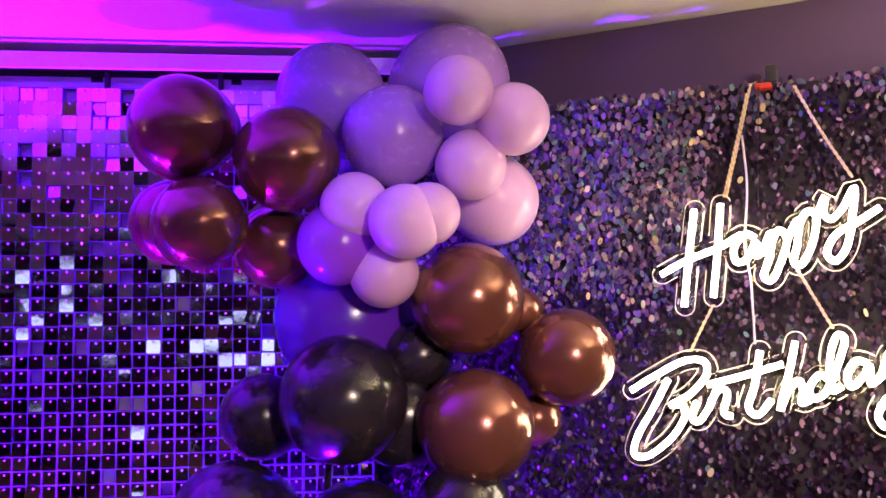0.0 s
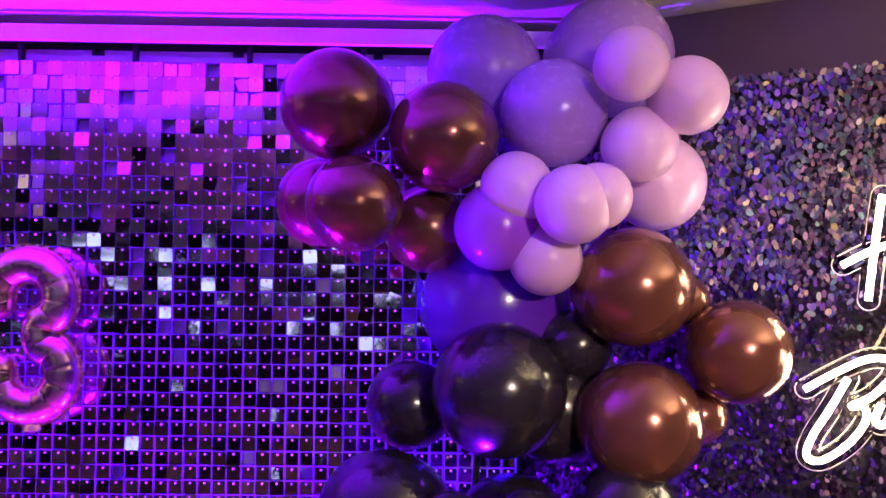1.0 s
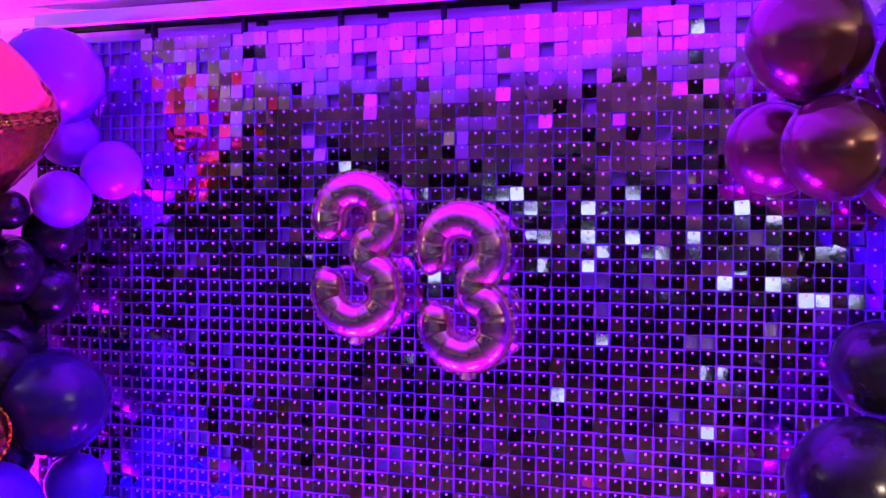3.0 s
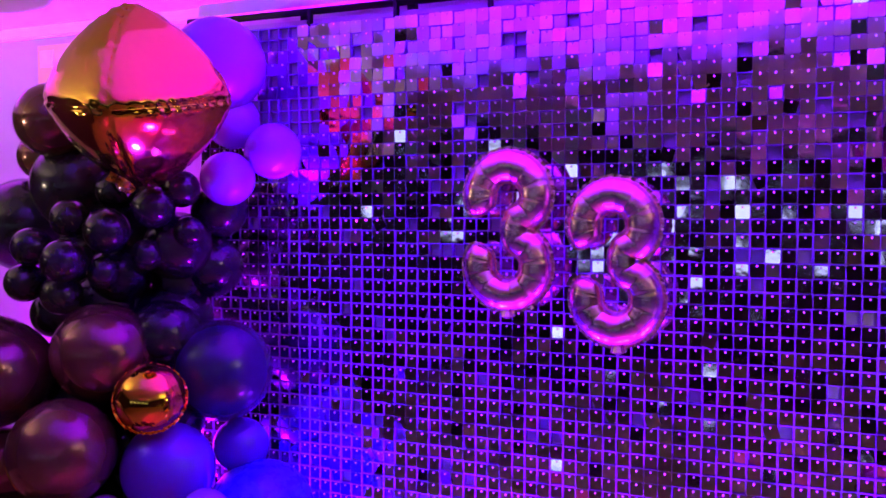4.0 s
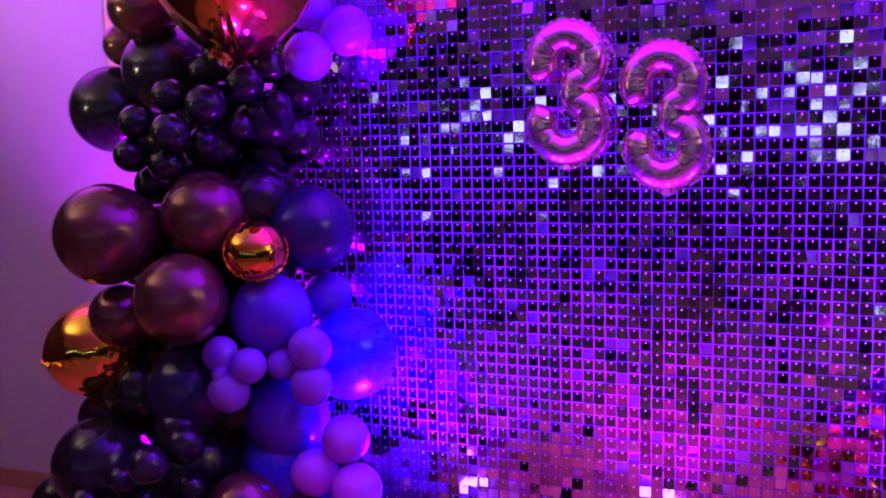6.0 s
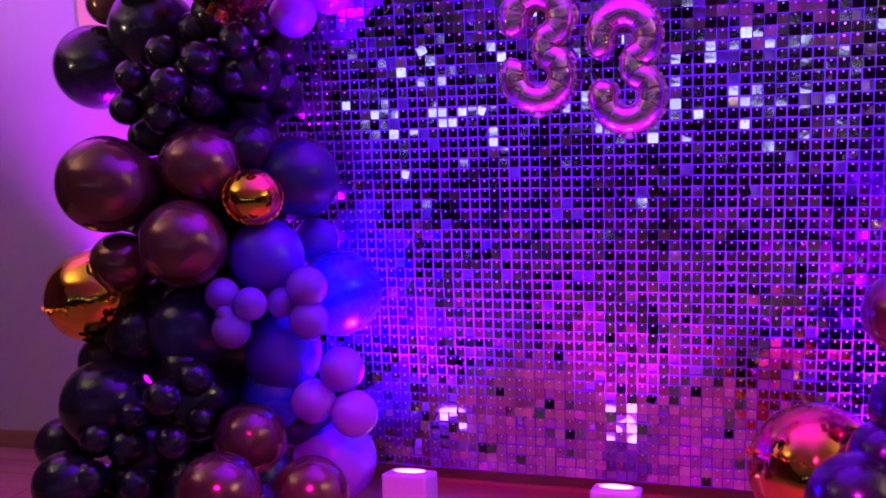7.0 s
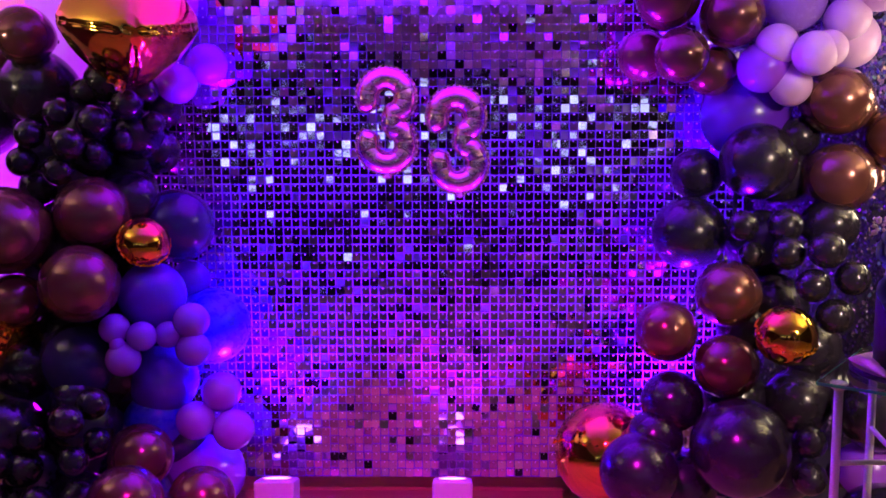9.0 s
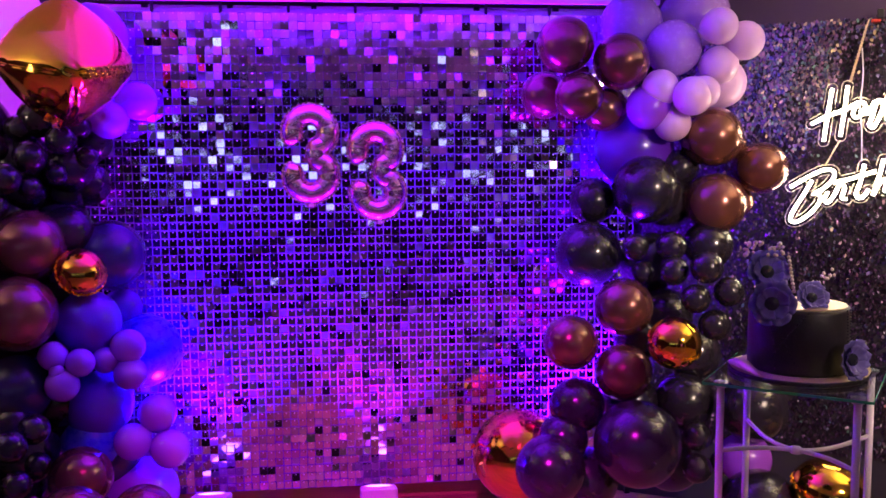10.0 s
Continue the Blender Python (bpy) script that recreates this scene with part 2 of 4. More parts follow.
tagged(obj("wall_west", box(LEFT - 0.12, REAR, 0, LEFT, BACK, CEIL), M_FARWALL), "unseen side wall coloured plum for a dim room", "wall", kind="structure")
tagged(obj("wall_east", box(RIGHT, REAR, 0, RIGHT + 0.12, BACK, CEIL), M_FARWALL), "unseen side wall coloured dark plum for a dim room", "wall", kind="structure")
tagged(obj("wall_south", box(LEFT - 0.1, REAR - 0.12, 0, RIGHT + 0.1, REAR, CEIL), M_FARWALL), "unseen far wall coloured dark plum for a dim room", "wall", kind="structure")
tagged(obj("ceiling", box(LEFT - 0.1, REAR - 0.1, CEIL, RIGHT + 0.1, BACK + 0.12, CEIL + 0.1), M_CEIL), "plain white painted ceiling", "ceiling", kind="structure")
tagged(obj("trim", box(LEFT, BACK - 0.03, 2.318, -2.05, BACK - 0.001, CEIL - 0.001, 0.003), M_CEIL), "narrow white cornice under the ceiling", "cornice", kind="structure")
tagged(obj("baseboard", box(LEFT, BACK - 0.018, 0, RIGHT, BACK - 0.001, 0.085, 0.004), M_TRIMWOOD), "brown wooden baseboard along the wall", "baseboard", kind="structure")

# dark partition that runs out from the wall behind the sequin panel
PANEL_AT, PANEL_TURN = (0.98, 2.70), -29.5
part_wall = tagged(obj("wall_partition", box(-0.62, 0.0, 0, 2.2, 0.08, CEIL - 0.002), M_DARKWALL), "dark painted partition wall", "wall", kind="structure")
part_wall.matrix_basis = pose(0.88, 2.872, 0, 0, 0, -33)

for x in (-3.9, -2.4, -0.9, 0.6, 2.1):
    win = tagged(holder("window", (x, REAR + 0.02, 1.52)), "small bright window high in the far wall", "window", "windows in the far wall", "structure")
    part("pane", box(-0.36, -0.004, 0, 0.36, 0.004, 0.22), M_WINDOW, win)
    part("window_frame", tube([(-0.38, 0, -0.02), (0.38, 0, -0.02), (0.38, 0, 0.24), (-0.38, 0, 0.24)], 0.018, 6, True), M_WHITEBOX, win)

# unseen ceiling fixture, made up to carry the warm panel fill
for at, to in (((1.5, -0.9), (0.95, 2.4, 1.45)),):
    sp = tagged(holder("fill_spot", (at[0], at[1], CEIL)), "unseen small black spotlight added on the ceiling as fill", "spotlight", "ceiling spotlights")
    part("mount", lathe([(0.045, -0.012), (0.045, -0.001), (0.04, 0.0)], 20), M_BLACKMETAL, sp)
    can = lathe([(0.036, -0.05), (0.036, 0.03), (0.02, 0.04)], 20)
    aim = (Vector((at[0], at[1], CEIL - 0.05)) - Vector(to)).to_track_quat("Z", "Y").to_matrix()
    bmesh.ops.rotate(can, cent=(0, 0, 0), matrix=aim, verts=can.verts)
    bmesh.ops.translate(can, vec=(0, 0, -0.055), verts=can.verts)
    part("can", can, M_BLACKMETAL, sp)

lamp = tagged(holder("ceiling_lamp", (1.1, -1.6, CEIL)), "flat warm ceiling lamp", "lamp")
part("housing", box(-0.3, -0.3, -0.05, 0.3, 0.3, 0, 0.01), M_WHITEBOX, lamp)
part("diffuser", box(-0.27, -0.27, -0.058, 0.27, 0.27, -0.052), glow("lamp_diffuser", (1, 0.8, 0.55), 1.2), lamp)

def party_light(at, aim, drop):
    """A small black lamp head in a yoke, on the ceiling or on a pole from the floor."""
    pl = tagged(holder("party_light", at), "small black party spotlight in a yoke, out of view", "party light", "party lights")
    head = lathe([(0.03, -0.09), (0.055, -0.07), (0.06, -0.005), (0.052, 0.0)], 24)
    turn = (Vector(at) - Vector(aim)).to_track_quat("-Z", "Y").to_matrix()
    bmesh.ops.translate(head, vec=(0, 0, -0.02), verts=head.verts)
    bmesh.ops.rotate(head, cent=(0, 0, 0), matrix=turn @ Matrix.Rotation(math.pi, 3, "X"), verts=head.verts)
    part("head", head, M_BLACKMETAL, pl)
    part("yoke", tube([(-0.075, 0, 0), (-0.075, 0, math.copysign(0.09, drop)), (0.075, 0, math.copysign(0.09, drop)), (0.075, 0, 0)], 0.006, 8), M_BLACKMETAL, pl)
    part("pole", tube([(0, 0, math.copysign(0.09, drop)), (0, 0, drop)], 0.012, 10), M_BLACKMETAL, pl)


party_light((-0.9, -2.28, 2.2), (-0.7, 2.9, 1.2), CEIL - 2.2)
# this one is made up to carry the added light on the rear ceiling
party_light((0.95, -3.35, 1.34), (0.3, -2.75, 2.36), -1.34)

# notice on the wall
notice = tagged(holder("wall_notice", (-2.63, BACK - 0.004, 2.04)), "cream paper notice with a white label on the wall", "notice")
part("sheet", box(-0.18, -0.002, -0.25, 0.18, 0.001, 0.25), M_PAPER, notice)
part("label", box(-0.165, -0.005, 0.17, -0.10, -0.003, 0.23), M_LABEL, notice, "white label")

# ---- shimmer wall ----
WALL_Y, PITCH, X0, Z0, COLS, ROWS_N = 2.904, 0.036, -1.96, 0.115, 70, 59
shimmer = tagged(new("shimmer_wall"), "shimmer wall of square mirror sequins on a white backing", "shimmer wall")
part("backing_board", box(X0, WALL_Y + 0.012, Z0 - 0.005, X0 + COLS * PITCH, WALL_Y + 0.022, Z0 + ROWS_N * PITCH + 0.02), M_BACKING, shimmer)
for a in range(0, COLS + 1, 10):
    part("upright", box(X0 + a * PITCH - 0.012, WALL_Y + 0.024, 0.0 if a in (0, COLS) else 0.13, X0 + a * PITCH + 0.012, WALL_Y + 0.048, 2.28), M_BLACKMETAL, shimmer)
part("batten", box(X0 + 0.02, 2.860, 2.283, X0 + COLS * PITCH + 0.1, 2.880, 2.324, 0.003), M_WHITEBOX, shimmer, "white batten above the rail")
part("top_rail", tube([(X0 - 0.06, WALL_Y + 0.01, 2.285), (X0 + COLS * PITCH + 0.05, WALL_Y + 0.01, 2.285)], 0.013, 8), M_BLACKMETAL, shimmer, "black steel top rail")
for a in range(3, COLS, 8):
    part("hook", box(X0 + a * PITCH - 0.006, WALL_Y - 0.008, 2.235, X0 + a * PITCH + 0.006, WALL_Y + 0.012, 2.296, 0.002), M_BLACKMETAL, shimmer, "black hook")


def bare(c, r):
    """Where the sequins have come off and the violet-tinted lattice shows."""
    x, z = X0 + (c + 0.5) * PITCH, Z0 + (r + 0.5) * PITCH
    return x < -1.52 and z > 1.90 and noise.noise((x * 5, 0, z * 4)) > -0.12


def lattice():
    """Clear bars, coloured violet for the uplight, that stand a little proud between the sequins."""
    v, f = [], []

    def bar(x0, z0, x1, z1, front):
        k = len(v)
        v.extend([(x0, front, z0), (x1, front, z0), (x1, front, z1), (x0, front, z1), (x0, WALL_Y + 0.011, z0), (x1, WALL_Y + 0.011, z0), (x1, WALL_Y + 0.011, z1), (x0, WALL_Y + 0.011, z1)])
        f.extend([(k, k + 1, k + 2, k + 3), (k, k + 4, k + 5, k + 1), (k + 1, k + 5, k + 6, k + 2), (k + 2, k + 6, k + 7, k + 3), (k + 3, k + 7, k + 4, k)])

    top, end = Z0 + ROWS_N * PITCH, X0 + COLS * PITCH
    for c in range(COLS + 1):
        x = X0 + c * PITCH
        bar(x - 0.0020, Z0, x + 0.0020, top, WALL_Y - 0.0062)
    for r in range(ROWS_N + 1):
        z = Z0 + r * PITCH
        bar(X0, z - 0.0016, end, z + 0.0016, WALL_Y - 0.0070)
    me = bpy.data.meshes.new("lattice")
    me.from_pydata(v, [], f)
    me.materials.append(M_LATTICE)
    ob = new("lattice", me)
    ob.parent = shimmer
    return tagged(ob, "clear plastic lattice coloured violet for the uplight")


lattice()

H = 0.0147
TILE_V = [(-H, 0, -H + 0.002), (-H + 0.002, 0, -H), (H - 0.002, 0, -H), (H, 0, -H + 0.002), (H, 0, H - 0.002), (H - 0.002, 0, H), (-H + 0.002, 0, H), (-H, 0, H - 0.002)]


PANEL_RNG = random.Random(21)
SNUG = {(i, j): PANEL_RNG.uniform(*((0.7, 0.95) if j >= 4 else (0.35, 0.8) if j == 0 else (0.05, 0.45))) for i in range(8) for j in range(6)}


def tile_pose(c, r, rng):
    """Snug panels hang a little larger and prouder, so that they hide the lattice."""
    x, z = X0 + (c + 0.5) * PITCH, Z0 + (r + 0.5) * PITCH
    loose = rng.random() < (0.55 if r < 16 else 0.6 if x < -1.25 and z > 1.75 else 0.22)
    swing = (5.5 if r < 16 else 4.5) if loose else 0.7 if r > 49 else 1.5
    tilt, yaw = rng.gauss(0, swing), rng.gauss(0, 6.5 if loose else 1.8)
    roll = rng.gauss(0, 1.0) if rng.random() < 0.97 else rng.uniform(-30, 30)
    snug = rng.random() < SNUG[min(c // 10, 7), min((r + rng.randint(-2, 2)) // 10, 5) if r > 2 else 0]
    return pose(x, WALL_Y - (0.0105 if snug else 0.004), z + 0.012, tilt, roll, yaw) @ Matrix.Translation((0, 0, -0.012)) @ Matrix.Scale(1.22 if r > 51 else 1.16 if snug else 1.0, 4)


def tile_mesh():
    me = bpy.data.meshes.new("mirror_sequin")
    v = TILE_V + [(x, 0.0012, z) for x, _, z in TILE_V]
    f = [tuple(range(8)), tuple(range(15, 7, -1))] + [(i, i + 8, (i + 1) % 8 + 8, (i + 1) % 8) for i in range(8)]
    me.from_pydata(v, [], f)
    me.materials.append(M_TILE)
    return me


rng = random.Random(5)
tile_data = tile_mesh()
many_v, many_f, stud_v, stud_f = [], [], [], []
for r in range(ROWS_N):
    for c in range(COLS):
        if bare(c, r) or rng.random() < 0.035:
            continue
        m = tile_pose(c, r, rng)
        if 27 <= c < 45 and 34 <= r < 50:
            ob = new("mirror_sequin", tile_data)
            ob.parent = shimmer
            ob.matrix_basis = m
        else:
            k = len(many_v)
            many_v += [m @ Vector(p) for p in TILE_V]
            many_f.append(tuple(range(k, k + 8)))
        s = m @ Vector((0, -0.002, 0.0105))
        k = len(stud_v)
        stud_v += [s + Vector(d) for d in ((-0.0025, 0, -0.0030), (0.0025, 0, -0.0030), (0.0025, 0, 0.0020), (-0.0025, 0, 0.0020), (0, -0.0034, 0.0006))]
        stud_f += [(k, k + 1, k + 4), (k + 1, k + 2, k + 4), (k + 2, k + 3, k + 4), (k + 3, k, k + 4)]
for name, v, f, material in (("mirror_sequins", many_v, many_f, M_TILE), ("studs", stud_v, stud_f, M_STUD)):
    me = bpy.data.meshes.new(name)
    me.from_pydata(v, [], f)
    me.materials.append(material)
    ob = new(name, me)
    ob.parent = shimmer
    tagged(ob, kind="stuff")

# ---- uplighters ----
LEAN = 0.27  # the head leans back towards the wall
for x, y in UPLIGHTS:
    up = tagged(holder("uplighter", (x, y, 0)), "white battery LED uplighter standing on the floor", "uplighter", "uplighters along the shimmer wall")
    body = box(-0.079, -0.075, 0.006, 0.079, 0.075, 0.212)
    for v in body.verts:
        if v.co.z > 0.1:
            v.co.z += -v.co.y * LEAN
    bmesh.ops.bevel(body, geom=body.edges[:], offset=0.012, segments=3, affect="EDGES", profile=0.5)
    part("body", body, M_WHITEBOX, up)
    tip = Matrix.Translation((0, 0, 0.212)) @ Matrix.Rotation(-math.atan(LEAN), 4, "X")
    lens = lathe([(0.050, -0.003), (0.055, 0.0015), (0.05, 0.002)], 24)
    bmesh.ops.transform(lens, matrix=tip, verts=lens.verts)
    part("lens", lens, M_LENS, up, "glowing violet lens")
    bezel = tube([(0.060 * math.cos(a * math.tau / 24), 0.060 * math.sin(a * math.tau / 24), 0.001) for a in range(24)], 0.0045, 6, True)
    bmesh.ops.transform(bezel, matrix=tip, verts=bezel.verts)
    part("bezel", bezel, M_WHITEBOX, up)
    part("display", box(-0.018, -0.0775, 0.060, 0.018, -0.0752, 0.086), M_DARKPLASTIC, up, "small dark display")
    part("display_line", box(-0.009, -0.0792, 0.068, 0.009, -0.0778, 0.077), M_GREENGLOW, up, "lit green display line")
    for bx, bz in ((-0.045, 0.112), (0.038, 0.116), (0.0, 0.142)):
        part("printed_mark", box(bx - 0.005, -0.0766, bz, bx + 0.005, -0.0753, bz + 0.0028), M_DARKPLASTIC, up, "small printed bar")
    part("handle", tube(smooth_line([(-0.05, 0.066, 0.15), (-0.05, 0.09, 0.165), (0.05, 0.09, 0.165), (0.05, 0.066, 0.15)], 5), 0.005, 8), M_DARKPLASTIC, up)
    for fx in (-0.05, 0.05):
        for fy in (-0.05, 0.05):
            ft = lathe([(0.010, 0), (0.011, 0.004), (0.010, 0.008)], 10)
            bmesh.ops.translate(ft, vec=(fx, fy, 0), verts=ft.verts)
            part("foot", ft, M_DARKPLASTIC, up)

# made-up lamp bodies, out of view, under the two warm ceiling fills
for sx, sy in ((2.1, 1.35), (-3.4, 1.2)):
    stand = tagged(holder("added_standing_lamp", (sx, sy, 0)), "unseen standing lamp added for warm light on the ceiling", "lamp")
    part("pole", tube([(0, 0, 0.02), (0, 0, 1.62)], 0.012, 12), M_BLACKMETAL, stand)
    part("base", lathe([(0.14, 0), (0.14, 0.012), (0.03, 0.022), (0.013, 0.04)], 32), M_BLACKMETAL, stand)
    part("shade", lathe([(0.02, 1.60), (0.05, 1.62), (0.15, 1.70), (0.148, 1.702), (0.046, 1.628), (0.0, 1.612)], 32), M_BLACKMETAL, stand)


# ---- balloons ----
def balloon_mesh(name, material):
    """A latex balloon of radius 1, its neck down -z."""
    bm = bmesh.new()
    bmesh.ops.create_uvsphere(bm, u_segments=32, v_segments=20, radius=1)
    for v in bm.verts:
        if v.co.z < 0:
            k = -v.co.z
            v.co.z *= 1 + 0.16 * k * k
            pinch = 1 - 0.10 * k ** 3
            v.co.x *= pinch
            v.co.y *= pinch
    me = bpy.data.meshes.new(name)
    bm.to_mesh(me)
    bm.free()
    me.materials.append(material)
    me.polygons.foreach_set("use_smooth", [True] * len(me.polygons))
    return me


def knot_mesh(name, material):
    bm = lathe([(0.03, -1.13), (0.05, -1.16), (0.035, -1.19), (0.075, -1.23), (0.06, -1.24)], 10)
    me = bpy.data.meshes.new(name)
    bm.to_mesh(me)
    bm.free()
    me.materials.append(material)
    return me


KINDS = {}
for key, material, words in (
    ("lilac", M_LILAC, "matte lilac latex balloon"),
    ("black", M_BLACK, "glossy black latex balloon"),
    ("choc", M_CHOC, "shiny chocolate brown latex balloon"),
    ("violet", M_VIOLET_LIT, "satin latex balloon coloured as under violet light"),
    ("mauve", M_MAUVE, "satin mauve latex balloon"),
    ("purple", M_PURPLE, "deep purple latex balloon"),
    ("blue", M_BLUE, "royal blue latex balloon"),
    ("navy", M_NAVY, "glossy navy latex balloon"),
):
    KINDS[key] = (balloon_mesh("balloon_skin", material), knot_mesh("balloon_knot", material), words)
spread = random.Random(11)


def balloon(key, x, y, z, r, core, group):
    skin, knot, words = KINDS[key]
    size = "small " if r < 0.07 else "large " if r > 0.13 else ""
    ob = new("balloon", skin)
    inward = (Vector((core[0], core[1], z)) - Vector((x, y, z)) + Vector([spread.uniform(-0.05, 0.05) for _ in range(3)])).normalized()
    turn = (-inward).to_track_quat("Z", "Y").to_matrix().to_4x4()
    ob.matrix_basis = Matrix.Translation((x, y, z)) @ turn @ Matrix.Scale(r, 4)
    tagged(ob, size + words + " in a garland", "balloon", group)
    k = new("knot", knot)
    k.parent = ob


def right_balloon(key, x, y, z, r):
    balloon(key, x, y, z, r, (0.5, 2.75), "balloons of the garland by the sequin panel")


def left_balloon(key, x, y, z, r):
    balloon(key, x, y, z, r, (-2.0, 2.8), "balloons of the garland by the plain wall")


right_balloon("choc", 0.139, 2.510, 2.062, 0.116)
right_balloon("choc", 0.366, 2.487, 1.993, 0.115)
right_balloon("choc", 0.184, 2.463, 1.850, 0.099)
right_balloon("choc", 0.090, 2.676, 1.871, 0.100)
right_balloon("choc", 0.335, 2.611, 1.810, 0.097)
right_balloon("mauve", 0.457, 2.646, 2.164, 0.130)
right_balloon("mauve", 0.597, 2.522, 2.052, 0.114)
right_balloon("mauve", 0.748, 2.660, 2.211, 0.139)
right_balloon("lilac", 0.728, 2.372, 2.121, 0.073)
right_balloon("lilac", 0.849, 2.405, 2.069, 0.078)
right_balloon("lilac", 0.763, 2.447, 1.976, 0.077)
right_balloon("lilac", 0.835, 2.593, 1.916, 0.105)
right_balloon("lilac", 0.512, 2.433, 1.883, 0.074)
right_balloon("lilac", 0.615, 2.353, 1.845, 0.077)
right_balloon("lilac", 0.662, 2.358, 1.861, 0.065)
right_balloon("lilac", 0.574, 2.459, 1.743, 0.075)
right_balloon("purple", 0.491, 2.689, 1.644, 0.171)
right_balloon("violet", 0.479, 2.474, 1.808, 0.092)
right_balloon("choc", 0.758, 2.484, 1.687, 0.124)
right_balloon("choc", 0.979, 2.497, 1.557, 0.108)
right_balloon("choc", 0.772, 2.473, 1.413, 0.126)
right_balloon("choc", 0.890, 2.579, 1.658, 0.056)
right_balloon("choc", 0.920, 2.578, 1.414, 0.063)
right_balloon("black", 0.487, 2.512, 1.471, 0.141)
right_balloon("black", 0.655, 2.576, 1.560, 0.079)
right_balloon("black", 0.311, 2.629, 1.409, 0.067)
right_balloon("black", 0.248, 2.539, 1.203, 0.139)
right_balloon("black", 0.386, 2.341, 1.250, 0.054)
right_balloon("black", 0.529, 2.328, 1.250, 0.060)
right_balloon("black", 0.523, 2.279, 1.159, 0.058)
right_balloon("black", 0.620, 2.188, 1.181, 0.063)
right_balloon("black", 0.581, 2.195, 1.060, 0.057)
right_balloon("black", 0.657, 2.190, 0.956, 0.061)
right_balloon("black", 0.711, 2.190, 1.084, 0.058)
right_balloon("black", 0.435, 2.386, 1.142, 0.047)
right_balloon("choc", 0.342, 2.343, 1.008, 0.118)
right_balloon("choc", 0.126, 2.343, 0.872, 0.111)
right_balloon("choc", 0.320, 2.265, 0.762, 0.113)
right_balloon("black", 0.145, 2.311, 0.623, 0.110)
right_balloon("black", 0.334, 2.129, 0.515, 0.167)
right_balloon("black", -0.001, 2.148, 0.423, 0.134)
right_balloon("black", 0.607, 2.353, 0.611, 0.118)
right_balloon("black", 0.612, 2.233, 0.501, 0.058)
right_balloon("black", 0.603, 2.203, 0.380, 0.059)
right_balloon("black", 0.756, 2.290, 0.368, 0.054)
right_balloon("black", 0.815, 2.174, 0.623, 0.133)
right_balloon("violet", 0.806, 2.213, 0.408, 0.103)
right_balloon("black", 0.802, 2.069, 0.259, 0.150)
left_balloon("violet", -1.762, 2.721, 2.104, 0.139)
left_balloon("violet", -1.753, 2.779, 1.947, 0.081)
left_balloon("violet", -1.611, 2.779, 1.856, 0.081)
left_balloon("violet", -1.707, 2.692, 1.774, 0.078)
left_balloon("choc", -2.237, 2.563, 1.949, 0.109)
left_balloon("choc", -2.431, 2.698, 1.855, 0.074)
left_balloon("black", -2.246, 2.677, 1.759, 0.148)
left_balloon("black", -2.498, 2.702, 1.636, 0.152)
left_balloon("black", -2.017, 2.577, 1.738, 0.055)
left_balloon("black", -1.856, 2.556, 1.692, 0.060)
left_balloon("black", -2.081, 2.473, 1.659, 0.055)
left_balloon("black", -1.951, 2.476, 1.625, 0.063)
left_balloon("black", -1.775, 2.607, 1.622, 0.045)
left_balloon("black", -2.161, 2.410, 1.580, 0.054)
left_balloon("black", -2.010, 2.378, 1.545, 0.059)
left_balloon("black", -1.881, 2.555, 1.559, 0.045)
left_balloon("black", -1.953, 2.465, 1.511, 0.044)
left_balloon("black", -2.196, 2.418, 1.479, 0.055)
left_balloon("black", -2.074, 2.431, 1.448, 0.056)
left_balloon("black", -1.807, 2.612, 1.743, 0.053)
left_balloon("black", -1.946, 2.674, 1.808, 0.055)
left_balloon("black", -1.902, 2.722, 1.476, 0.084)
left_balloon("black", -1.802, 2.776, 1.685, 0.084)
left_balloon("black", -1.822, 2.767, 1.516, 0.093)
left_balloon("black", -2.188, 2.521, 1.383, 0.072)
left_balloon("choc", -2.228, 2.323, 1.240, 0.157)
left_balloon("choc", -1.977, 2.484, 1.285, 0.140)
left_balloon("choc", -1.970, 2.330, 1.046, 0.140)
left_balloon("choc", -2.233, 2.372, 0.976, 0.104)
left_balloon("navy", -1.727, 2.686, 1.223, 0.146)
left_balloon("purple", -1.775, 2.512, 0.976, 0.128)
left_balloon("blue", -1.606, 2.707, 0.816, 0.153)
left_balloon("purple", -1.695, 2.733, 0.998, 0.081)
left_balloon("violet", -1.869, 2.370, 0.875, 0.056)
left_balloon("violet", -1.772, 2.371, 0.846, 0.055)
left_balloon("violet", -1.616, 2.465, 0.885, 0.068)
left_balloon("violet", -1.608, 2.452, 0.779, 0.065)
left_balloon("violet", -1.836, 2.354, 0.765, 0.064)
left_balloon("violet", -1.849, 2.339, 0.821, 0.029)
left_balloon("violet", -1.701, 2.451, 0.836, 0.051)
left_balloon("navy", -2.030, 2.433, 0.738, 0.147)
left_balloon("purple", -1.757, 2.545, 0.639, 0.136)
left_balloon("violet", -1.518, 2.487, 0.607, 0.075)
left_balloon("violet", -1.610, 2.450, 0.505, 0.073)
left_balloon("violet", -1.467, 2.451, 0.470, 0.077)
left_balloon("violet", -1.616, 2.613, 0.238, 0.148)
left_balloon("blue", -1.786, 2.546, 0.484, 0.128)
left_balloon("black", -2.263, 2.265, 0.524, 0.148)
left_balloon("black", -1.899, 2.216, 0.640, 0.057)
left_balloon("black", -1.944, 2.106, 0.610, 0.058)
left_balloon("black", -2.099, 2.171, 0.524, 0.048)
left_balloon("black", -2.203, 2.127, 0.454, 0.056)
left_balloon("black", -2.130, 2.170, 0.419, 0.063)
